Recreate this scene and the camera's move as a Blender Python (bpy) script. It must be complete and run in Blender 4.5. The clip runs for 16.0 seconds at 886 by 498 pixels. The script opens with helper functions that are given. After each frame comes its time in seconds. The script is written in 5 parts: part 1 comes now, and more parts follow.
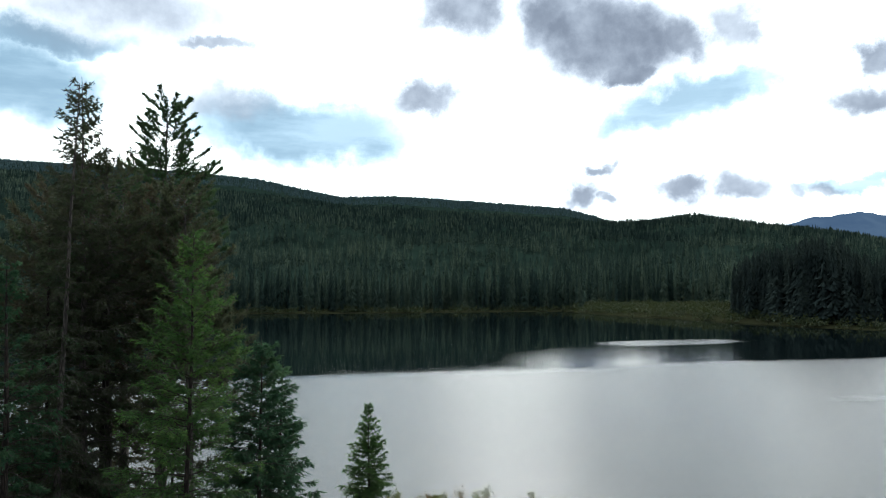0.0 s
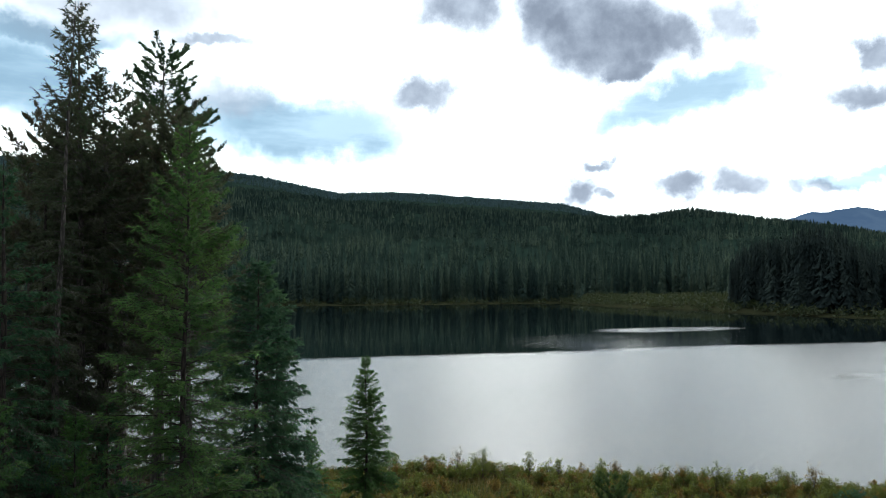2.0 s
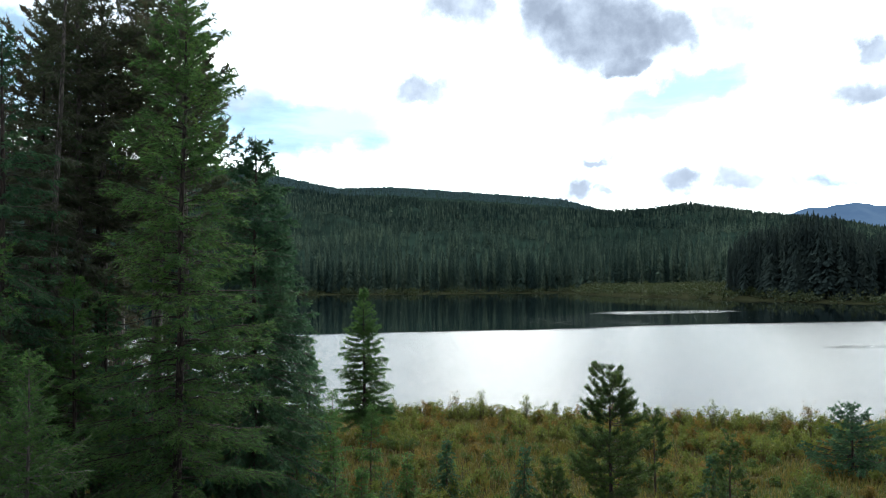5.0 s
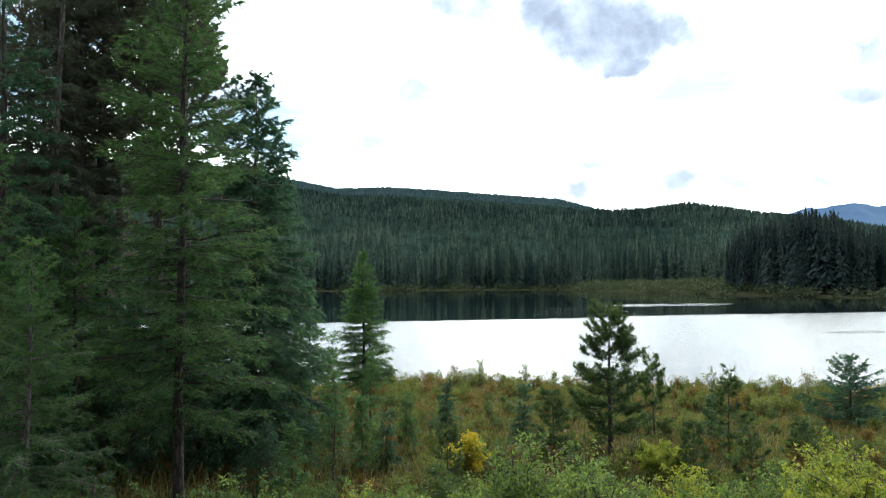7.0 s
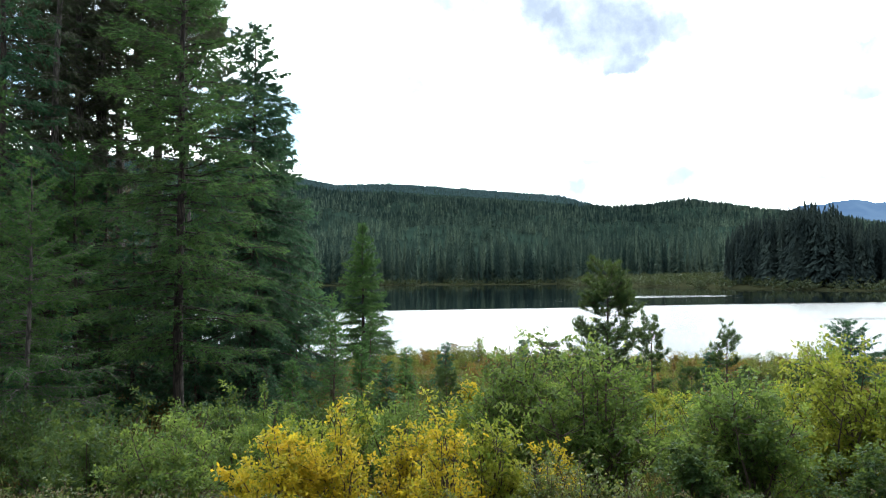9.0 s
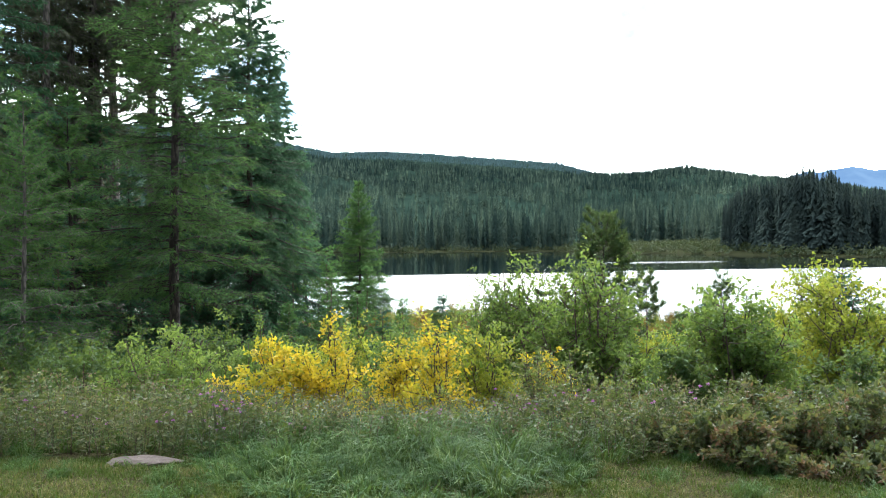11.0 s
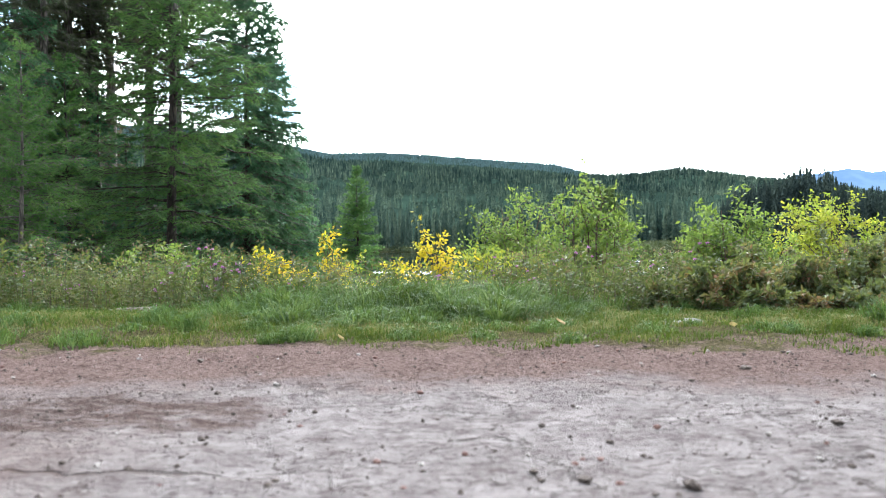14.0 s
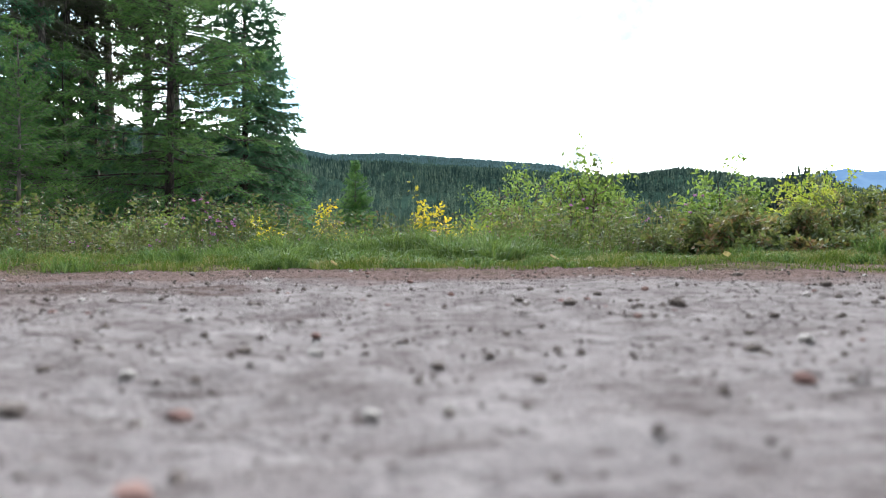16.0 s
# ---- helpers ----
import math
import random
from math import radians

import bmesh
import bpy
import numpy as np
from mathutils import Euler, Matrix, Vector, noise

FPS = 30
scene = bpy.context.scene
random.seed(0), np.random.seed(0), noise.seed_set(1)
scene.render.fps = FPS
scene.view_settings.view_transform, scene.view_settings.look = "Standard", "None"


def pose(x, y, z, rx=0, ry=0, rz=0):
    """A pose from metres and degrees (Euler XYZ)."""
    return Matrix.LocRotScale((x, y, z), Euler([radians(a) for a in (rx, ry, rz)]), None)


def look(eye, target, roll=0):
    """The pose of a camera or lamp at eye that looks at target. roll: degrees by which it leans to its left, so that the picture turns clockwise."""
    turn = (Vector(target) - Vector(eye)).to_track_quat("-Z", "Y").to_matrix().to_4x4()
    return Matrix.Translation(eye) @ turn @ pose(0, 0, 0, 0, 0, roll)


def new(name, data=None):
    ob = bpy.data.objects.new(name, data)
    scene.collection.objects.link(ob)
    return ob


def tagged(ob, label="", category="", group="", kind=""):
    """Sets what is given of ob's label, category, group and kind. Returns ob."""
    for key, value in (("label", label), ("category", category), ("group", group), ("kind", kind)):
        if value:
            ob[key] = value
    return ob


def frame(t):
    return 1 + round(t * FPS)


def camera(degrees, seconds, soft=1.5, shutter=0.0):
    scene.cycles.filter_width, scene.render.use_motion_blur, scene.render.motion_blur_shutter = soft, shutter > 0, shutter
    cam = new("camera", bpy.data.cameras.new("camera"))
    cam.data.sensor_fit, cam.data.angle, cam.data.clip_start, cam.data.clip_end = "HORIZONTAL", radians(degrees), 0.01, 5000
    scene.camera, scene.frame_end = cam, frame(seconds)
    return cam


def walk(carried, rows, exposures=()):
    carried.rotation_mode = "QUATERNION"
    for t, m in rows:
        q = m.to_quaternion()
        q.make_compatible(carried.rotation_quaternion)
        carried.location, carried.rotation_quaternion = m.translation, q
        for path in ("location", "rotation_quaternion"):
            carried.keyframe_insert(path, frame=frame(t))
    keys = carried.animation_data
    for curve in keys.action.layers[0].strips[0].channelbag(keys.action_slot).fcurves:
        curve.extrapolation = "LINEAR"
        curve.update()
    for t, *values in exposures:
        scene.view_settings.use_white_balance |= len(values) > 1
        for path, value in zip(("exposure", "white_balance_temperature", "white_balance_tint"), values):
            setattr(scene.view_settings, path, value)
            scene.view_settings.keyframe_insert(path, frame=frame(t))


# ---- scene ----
# A lake between wooded hills, seen from above a dirt pull-out and then from the ground.
cam = camera(63.0, 16.0, soft=0.5)
# seconds, x, y, z, yaw, pitch, roll
ROWS = [
    (0, 0.000, 0.0, 14.449, -0.00, 2.634, -0.00),
    (0.5, 0.065, 0.0, 13.714, -0.02, 2.587, 0.04),
    (1, 0.098, 0.0, 12.932, -0.05, 2.500, 0.07),
    (1.5, 0.099, 0.0, 12.155, -0.07, 2.439, 0.09),
    (2, 0.104, 0.0, 11.411, -0.12, 2.360, 0.13),
    (2.5, 0.168, 0.0, 10.624, -0.13, 2.279, 0.13),
    (3, 0.225, 0.0, 9.894, -0.15, 2.172, 0.15),
    (3.5, 0.239, 0.0, 9.166, -0.15, 2.106, 0.16),
    (4, 0.226, 0.0, 8.417, -0.17, 2.048, 0.15),
    (6.5, 0.092, 0.0, 4.797, -0.35, 2.097, 0.16),
    (7, 0.108, 0.0, 4.189, -0.36, 2.115, 0.15),
    (7.5, 0.124, 0.0, 3.518, -0.35, 2.194, 0.13),
    (8, 0.112, 0.0, 2.994, -0.37, 2.196, 0.12),
    (8.5, 0.108, 0.0, 2.680, -0.37, 2.201, 0.12),
    (9, 0.118, 0.0, 2.444, -0.40, 1.870, 0.17),
    (9.5, 0.121, 0.0, 2.270, -0.45, 0.753, 0.16),
    (12, 0.207, 0.0, 1.292, -0.66, -0.748, 0.28),
    (12.5, 0.199, 0.0, 1.103, -0.68, -0.628, 0.27),
    (13, 0.196, 0.0, 0.915, -0.72, -0.618, 0.23),
    (13.5, 0.180, 0.0, 0.721, -0.73, -0.566, 0.21),
    (14, 0.163, 0.0, 0.533, -0.77, -0.529, 0.19),
    (14.5, 0.173, 0.0, 0.362, -0.79, -0.532, 0.19),
    (15, 0.184, 0.0, 0.234, -0.80, -0.582, 0.24),
    (15.5, 0.193, 0.0, 0.150, -0.82, -0.512, 0.28),
    (16, 0.193, 0.0, 0.149, -0.84, -0.500, 0.27),
]
STOPS = [(0.0, -0.7, 6150, 7), (4.0, -0.4, 6150, 7), (6.5, 0.2, 6150, 7), (8.0, 0.35, 6150, 7), (9.5, 0.6, 6150, 7), (12.0, 1.35, 6150, 7), (13.0, 1.4, 6150, 7), (14.5, 1.45, 6150, 7), (15.2, 1.2, 6150, 7), (16.0, 1.05, 6150, 7)]
walk(cam, [(t, pose(x, y, z, 90 + pitch, roll, yaw)) for t, x, y, z, yaw, pitch, roll in ROWS], STOPS)
cam.data.dof.use_dof = True
cam.data.dof.focus_distance = 14.0
cam.data.dof.aperture_fstop = 3.6

LAKE = -6.0
FOCAL = 784 / math.tan(radians(31.5))

# ---------------------------------------------------------------- node helpers
class Nodes:
    """A small wrapper to write node trees briefly."""

    def __init__(self, tree):
        self.tree = tree
        tree.nodes.clear()

    def add(self, kind, inputs=(), **props):
        node = self.tree.nodes.new(kind)
        for key, value in props.items():
            setattr(node, key, value)
        for key, value in dict(inputs).items():
            if isinstance(value, bpy.types.NodeSocket):
                self.tree.links.new(value, node.inputs[key])
            else:
                node.inputs[key].default_value = value
        return node

    def link(self, a, b):
        self.tree.links.new(a, b)

    def math(self, op, a, b=0.0, c=0.0, clamp=False):
        return self.add("ShaderNodeMath", {0: a, 1: b, 2: c}, operation=op, use_clamp=clamp).outputs[0]

    def ramp(self, fac, a, b, lo=0.0, hi=1.0, smooth=True):
        node = self.add("ShaderNodeMapRange", {0: fac, 1: a, 2: b, 3: lo, 4: hi})
        node.interpolation_type = "SMOOTHSTEP" if smooth else "LINEAR"
        return node.outputs[0]

    def mix(self, fac, a, b):
        node = self.add("ShaderNodeMix", data_type="RGBA")
        for slot, value in ((0, fac), (6, a), (7, b)):
            if isinstance(value, bpy.types.NodeSocket):
                self.link(value, node.inputs[slot])
            else:
                node.inputs[slot].default_value = value if slot == 0 else (*value, 1.0)
        return node.outputs[2]

    def noise(self, vector, scale, detail=4.0, rough=0.55, distort=0.0):
        return self.add("ShaderNodeTexNoise", {"Vector": vector, "Scale": scale, "Detail": detail, "Roughness": rough,
                                               "Distortion": distort}).outputs[0]


# ---------------------------------------------------------------- world, sun
SUN_AZ, SUN_EL = 6.0, 33.0


def sky_world():
    world = bpy.data.worlds.new("sky")
    scene.world = world
    world.use_nodes = True
    n = Nodes(world.node_tree)
    way = n.add("ShaderNodeTexCoord").outputs["Generated"]
    sky = n.add("ShaderNodeTexSky", sky_type="NISHITA", sun_disc=False, sun_elevation=radians(SUN_EL),
                sun_rotation=radians(SUN_AZ), air_density=1.0, dust_density=0.6, ozone_density=2.0)
    blue = n.add("ShaderNodeVectorMath", {0: sky.outputs[0], "Scale": SKY_GAIN}, operation="SCALE").outputs[0]
    xyz = n.add("ShaderNodeSeparateXYZ", {0: way}).outputs
    # bearing and elevation in degrees, roughened by noise so that cloud edges fray
    bearing = n.math("MULTIPLY", n.math("ARCTAN2", xyz[0], xyz[1]), 57.2958)
    rise = n.math("MULTIPLY", n.math("ARCSINE", xyz[2]), 57.2958)
    ragged = n.add("ShaderNodeTexNoise", {"Vector": way, "Scale": 16.0, "Detail": 7.0, "Roughness": 0.62})
    fray = n.add("ShaderNodeSeparateColor", {0: ragged.outputs[1]}).outputs
    bx = n.math("MULTIPLY_ADD", n.math("SUBTRACT", fray[0], 0.5), 6.0, bearing)
    ry = n.math("MULTIPLY_ADD", n.math("SUBTRACT", fray[1], 0.5), 4.0, rise)

    def patch(az, el, half_az, half_el, soft=0.5, lean=0.0, much=1.0):
        """1 inside a frayed ellipse on the sky, 0 outside."""
        dx = n.math("SUBTRACT", bx, az)
        dy = n.math("SUBTRACT", n.math("MULTIPLY_ADD", dx, -lean, ry), el)
        dx = n.math("DIVIDE", dx, half_az)
        dy = n.math("DIVIDE", dy, half_el)
        d = n.math("SQRT", n.math("ADD", n.math("MULTIPLY", dx, dx), n.math("MULTIPLY", dy, dy)))
        return n.ramp(d, 1.0 + soft, 1.0 - soft, 0.0, much)

    def gather(rows):
        total = None
        for row in rows:
            p = patch(*row)
            total = p if total is None else n.math("MAXIMUM", total, p)
        return total

    def blend(a, b, f):
        """From a to b by equal ratios, channel by channel."""
        ca, cb = n.add("ShaderNodeSeparateColor", {0: a}).outputs, n.add("ShaderNodeSeparateColor", {0: (*b, 1.0) if isinstance(b, tuple) else b}).outputs
        out = [n.math("MULTIPLY", p, n.math("POWER", n.math("DIVIDE", q, p), f)) for p, q in zip(ca, cb)]
        return n.add("ShaderNodeCombineColor", dict(enumerate(out))).outputs[0]

    # the veil of bright cloud, with holes of blue
    holes = gather(BLUE_HOLES)
    wisps = n.noise(n.add("ShaderNodeMapping", {0: way, 3: (2.0, 2.0, 9.0)}).outputs[0], 2.2, 6.0, 0.6)
    holes = n.math("MULTIPLY", holes, n.ramp(wisps, 0.68, 0.40, 0.78, 1.0))
    glow_dir = Vector((math.sin(radians(SUN_AZ)) * math.cos(radians(SUN_EL)), math.cos(radians(SUN_AZ)) * math.cos(radians(SUN_EL)),
                       math.sin(radians(SUN_EL))))
    dot = n.add("ShaderNodeVectorMath", {0: way, 1: glow_dir}, operation="DOT_PRODUCT").outputs["Value"]
    near_sun = n.ramp(dot, -0.2, 1.0)
    near_sun = n.math("POWER", near_sun, 2.2)
    veil = n.mix(near_sun, VEIL_AWAY, VEIL_SUN)
    mottled = n.ramp(n.noise(way, 5.0, 6.0, 0.6), 0.3, 0.7, 0.82, 1.1)
    veil = n.add("ShaderNodeVectorMath", {0: veil, "Scale": mottled}, operation="SCALE").outputs[0]
    hazy_blue = n.mix(0.8, blue, (0.66, 1.0, 1.28))
    color = blend(veil, hazy_blue, holes)
    # cumulus with grey undersides
    grey = gather(GREY_CLOUDS)
    billow = n.ramp(n.noise(way, 13.0, 8.0, 0.58), 0.28, 0.72, -0.2, 0.16)
    body = n.math("MULTIPLY", grey, n.math("ADD", 0.93, billow), clamp=True)
    color = blend(color, CLOUD_GREY, body)
    # ground side of the sphere
    color = n.mix(n.ramp(xyz[2], 0.0, -0.05), color, (0.05, 0.06, 0.05))
    back = n.add("ShaderNodeBackground", {0: color, 1: 1.0})
    n.link(back.outputs[0], n.add("ShaderNodeOutputWorld").inputs[0])


SKY_GAIN = 0.05
VEIL_SUN, VEIL_AWAY = (5.4, 5.55, 5.4), (0.50, 0.56, 0.60)
CLOUD_GREY = (0.44, 0.51, 0.64)
# bearing, elevation, half widths (degrees), softness, lean
BLUE_HOLES = [(-31.2, 13.7, 5.82, 2.78, 0.5, 0),
              (-10.8, 11.4, 8.9, 2.5, 0.5, -0.02, 0.96),
              (18.6, 13.3, 6.8, 1.5, 0.5, 0.2, 0.86),
              (29.9, 6.9, 3.58, 0.54, 0.5, 0, 0.7),
              (-29.5, 16.7, 5.38, 0.90, 0.7, 0),
              (-52.8, 24.0, 11.65, 7.17, 0.6, 0),
              (49.8, 26.3, 12.54, 6.72, 0.6, 0),
              (-7.3, 39.0, 17.92, 7.17, 0.6, 0, 0.5)]
GREY_CLOUDS = [(12.9, 18.3, 6.6, 3.3, 0.5, -0.1, 1.0),
               (8.9, 20.0, 3.04, 2.59, 0.6, 0, 0.9),
               (1.4, 20.9, 3.81, 1.81, 0.6, -0.1, 0.9),
               (18.6, 18.0, 2.6, 1.7, 0.6, -0.2, 0.9),
               (14.6, 15.6, 2.6, 1.1, 0.4, 0, 0.95),
               (22.4, 18.6, 2.0, 2.0, 0.7, 0, 0.78),
               (-1.7, 14.6, 2.77, 1.21, 0.6, 0.2, 0.82),
               (-17.2, 13.7, 4.6, 1.2, 0.6, 0, 0.52),
               (11.0, 6.7, 1.81, 1.12, 0.6, 0, 0.8),
               (12.3, 9.0, 1.21, 0.56, 0.6, 0, 0.74),
               (13.5, 6.6, 1.12, 0.52, 0.6, 0, 0.7),
               (18.5, 7.1, 2.34, 0.96, 0.6, 0, 0.8),
               (22.8, 7.1, 1.99, 1.30, 0.6, 0, 0.8),
               (26.1, 6.5, 0.96, 0.52, 0.6, 0, 0.66),
               (28.0, 6.4, 1.47, 0.52, 0.6, 0, 0.66),
               (30.2, 12.6, 2.59, 0.96, 0.6, 0, 0.85),
               (31.1, 15.2, 1.30, 1.04, 0.6, 0, 0.85),
               (29.4, 20.9, 3.46, 1.73, 0.6, 0, 0.7),
               (-24.4, 19.6, 9.5, 2.6, 0.8, 0, 0.66),
               (-17.3, 17.8, 3.04, 0.61, 0.6, 0, 0.8)]
sky_world()

sun = new("sun", bpy.data.lights.new("sun", "SUN"))
sun.data.energy, sun.data.angle, sun.data.color = 1.3, radians(11), (1.0, 0.95, 0.87)
sun.matrix_world = look((math.sin(radians(SUN_AZ)) * 50, math.cos(radians(SUN_AZ)) * 50, math.tan(radians(SUN_EL)) * 50), (0, 0, 0))


# ---------------------------------------------------------------- materials
def finish(n, shader, height=None, strength=0.3, distance=0.02):
    if height is not None:
        bump = n.add("ShaderNodeBump", {"Height": height, "Strength": strength, "Distance": distance})
        n.link(bump.outputs[0], shader.inputs["Normal"])
    n.link(shader.outputs[0], n.add("ShaderNodeOutputMaterial").inputs[0])


def leafy(name, colors, translucency=0.35, rough=0.5, patch=0.6, own=0.55, clumped=False, gloss=0.07, warm=0.25):
    """Foliage: each leaf takes its own tint between the given colours, with larger patches.
    clumped: the leaves of one twig, or of one far tree, go together by the mesh's "own" attribute."""
    m = bpy.data.materials.new(name)
    m.use_nodes = True
    n = Nodes(m.node_tree)
    each = n.add("ShaderNodeNewGeometry").outputs["Random Per Island"]
    if clumped:
        twig = n.add("ShaderNodeAttribute", attribute_name="own").outputs["Fac"]
        each = n.math("MULTIPLY_ADD", each, 0.25, n.math("MULTIPLY", twig, 0.75))
    where = n.add("ShaderNodeTexCoord").outputs["Object"]
    spread = n.ramp(n.noise(where, patch, 3.0), 0.3, 0.7)
    t = n.math("ADD", n.math("MULTIPLY", each, own), n.math("MULTIPLY", spread, 1.0 - own))
    ramp = n.add("ShaderNodeValToRGB", {0: t})
    stops = ramp.color_ramp.elements
    while len(stops) < len(colors):
        stops.new(0.5)
    for i, c in enumerate(colors):
        stops[i].position = 0.12 + 0.76 * i / max(1, len(colors) - 1)
        stops[i].color = (*c, 1.0)
    fine = n.ramp(n.noise(where, 40.0, 2.0), 0.25, 0.75, 0.75, 1.2)
    col = n.add("ShaderNodeVectorMath", {0: ramp.outputs[0], "Scale": fine}, operation="SCALE").outputs[0]
    face = n.add("ShaderNodeBsdfPrincipled", {"Base Color": col, "Roughness": rough, "Specular IOR Level": gloss})
    through_col = n.mix(warm, col, (0.35, 0.4, 0.04))
    lit = n.add("ShaderNodeBsdfTranslucent", {"Color": through_col})
    both = n.add("ShaderNodeMixShader", {0: translucency, 1: face.outputs[0], 2: lit.outputs[0]})
    finish(n, both)
    return m


def bark(name, dark, light, scale=9.0):
    m = bpy.data.materials.new(name)
    m.use_nodes = True
    n = Nodes(m.node_tree)
    where = n.add("ShaderNodeTexCoord").outputs["Object"]
    long = n.add("ShaderNodeMapping", {0: where, 3: (1.0, 1.0, 0.22)}).outputs[0]
    plates = n.add("ShaderNodeTexVoronoi", {"Vector": long, "Scale": scale, "Randomness": 1.0}, feature="DISTANCE_TO_EDGE").outputs[0]
    grain = n.noise(long, scale * 4, 6.0, 0.6)
    t = n.math("MULTIPLY", n.ramp(plates, 0.0, 0.25), n.ramp(grain, 0.2, 0.75))
    col = n.mix(t, dark, light)
    lichen = n.ramp(n.noise(where, 1.7, 5.0, 0.65), 0.58, 0.72, 0.0, 0.45)
    col = n.mix(lichen, col, tuple(0.5 * c + 0.12 for c in light))
    s = n.add("ShaderNodeBsdfPrincipled", {"Base Color": col, "Roughness": 0.9})
    finish(n, s, t, 0.7, 0.03)
    return m


def mineral(name, a, b, scale, rough=0.85, bump=0.4, distance=0.01):
    m = bpy.data.materials.new(name)
    m.use_nodes = True
    n = Nodes(m.node_tree)
    where = n.add("ShaderNodeTexCoord").outputs["Object"]
    g1 = n.noise(where, scale, 6.0, 0.65)
    g2 = n.noise(where, scale * 7, 3.0)
    own = n.add("ShaderNodeNewGeometry").outputs["Random Per Island"]
    t = n.math("ADD", n.math("MULTIPLY", n.ramp(g1, 0.3, 0.7), 0.6), n.math("MULTIPLY", own, 0.4))
    s = n.add("ShaderNodeBsdfPrincipled", {"Base Color": n.mix(t, a, b), "Roughness": rough, "Specular IOR Level": 0.12})
    finish(n, s, n.math("ADD", g1, n.math("MULTIPLY", g2, 0.4)), bump, distance)
    return m


def ground_material():
    """Trodden clay, loose red soil, turf, dry meadow and forest floor, by where they lie."""
    m = bpy.data.materials.new("ground_soil")
    m.use_nodes = True
    n = Nodes(m.node_tree)
    where = n.add("ShaderNodeTexCoord").outputs["Object"]
    xyz = n.add("ShaderNodeSeparateXYZ", {0: where}).outputs
    y = xyz[1]
    big = n.noise(where, 0.9, 5.0, 0.6)
    mid = n.noise(where, 6.0, 6.0, 0.65)
    fine = n.noise(where, 55.0, 5.0, 0.7)
    grit = n.noise(where, 240.0, 3.0, 0.7)
    # clay: pale, grey-mauve, with drying cracks
    bent = n.add("ShaderNodeVectorMath", {0: where, 1: n.add("ShaderNodeVectorMath", {0: n.add(
        "ShaderNodeTexNoise", {"Vector": where, "Scale": 7.0, "Detail": 6.0, "Roughness": 0.7}).outputs[1], "Scale": 0.22}, operation="SCALE").outputs[0]}).outputs[0]
    crack = n.add("ShaderNodeTexVoronoi", {"Vector": bent, "Scale": 1.7}, feature="DISTANCE_TO_EDGE").outputs[0]
    crack2 = n.add("ShaderNodeTexVoronoi", {"Vector": bent, "Scale": 9.0}, feature="DISTANCE_TO_EDGE").outputs[0]
    gap = n.math("MULTIPLY", n.ramp(crack, 0.0, 0.009, 0.9, 0.0), n.ramp(mid, 0.42, 0.56))
    gap2 = n.math("MULTIPLY", n.ramp(crack2, 0.0, 0.025, 0.8, 0.0), n.ramp(n.noise(where, 2.6, 5.0, 0.6), 0.52, 0.62))
    gaps = n.math("MAXIMUM", gap, gap2)
    # one long crack across the clay
    bow = n.math("ABSOLUTE", n.math("SUBTRACT", n.math("MULTIPLY_ADD", n.math("SUBTRACT", big, 0.5), 0.35, n.math("MULTIPLY_ADD", n.math("SUBTRACT", mid, 0.5), 0.10, y)), 1.62))
    reach = n.ramp(n.math("ABSOLUTE", n.math("ADD", xyz[0], 0.75)), 0.35, 0.55, 1.0, 0.0)
    gaps = n.math("MAXIMUM", gaps, n.math("MULTIPLY", n.ramp(bow, 0.004, 0.016, 1.0, 0.0), reach))
    clay = n.mix(n.ramp(mid, 0.3, 0.7), (0.148, 0.126, 0.129), (0.238, 0.210, 0.214))
    # small relief's shaded and lit sides painted in as dark and pale mottling
    relief_mottle = n.noise(n.add("ShaderNodeMapping", {0: where, 3: (0.6, 1.4, 1.0)}).outputs[0], 34.0, 5.0, 0.72)
    clay = n.mix(n.ramp(relief_mottle, 0.52, 0.63, 0.0, 0.75), clay, (0.075, 0.060, 0.060))
    clay = n.mix(n.ramp(relief_mottle, 0.44, 0.32, 0.0, 0.6), clay, (0.33, 0.30, 0.30))
    # broader dark patches painted in to deepen the relief's shading
    coarse_mottle = n.noise(n.add("ShaderNodeMapping", {0: where, 3: (0.5, 1.3, 1.0)}).outputs[0], 9.0, 6.0, 0.7)
    clay = n.mix(n.ramp(coarse_mottle, 0.55, 0.68, 0.0, 0.6), clay, (0.085, 0.066, 0.064))
    clay = n.mix(n.math("MULTIPLY", gaps, 0.6), clay, (0.06, 0.045, 0.042))
    # loose red-brown soil along the turf and in patches
    soil = n.mix(n.ramp(fine, 0.3, 0.7), (0.066, 0.044, 0.041), (0.180, 0.130, 0.122))
    # the same relief shade painted dark on the soil
    soil = n.mix(n.ramp(relief_mottle, 0.55, 0.68, 0.0, 0.7), soil, (0.04, 0.028, 0.026))
    edge = n.math("MULTIPLY_ADD", n.math("SUBTRACT", mid, 0.5), 0.9, y)
    edge = n.math("MULTIPLY_ADD", n.math("SUBTRACT", big, 0.5), 1.4, edge)
    loose = n.ramp(edge, 2.35, 3.0)
    heap_x = n.math("DIVIDE", n.math("ADD", xyz[0], 1.05), 0.75)
    heap_y = n.math("DIVIDE", n.math("SUBTRACT", y, 2.25), 0.3)
    heap = n.math("ADD", n.math("MULTIPLY", heap_x, heap_x), n.math("MULTIPLY", heap_y, heap_y))
    heap = n.ramp(n.math("MULTIPLY_ADD", n.math("SUBTRACT", mid, 0.5), 2.0, heap), 1.3, 0.4)
    heap = n.math("MULTIPLY", heap, n.ramp(coarse_mottle, 0.38, 0.56, 0.45, 1.0))
    loose = n.math("MAXIMUM", loose, heap)
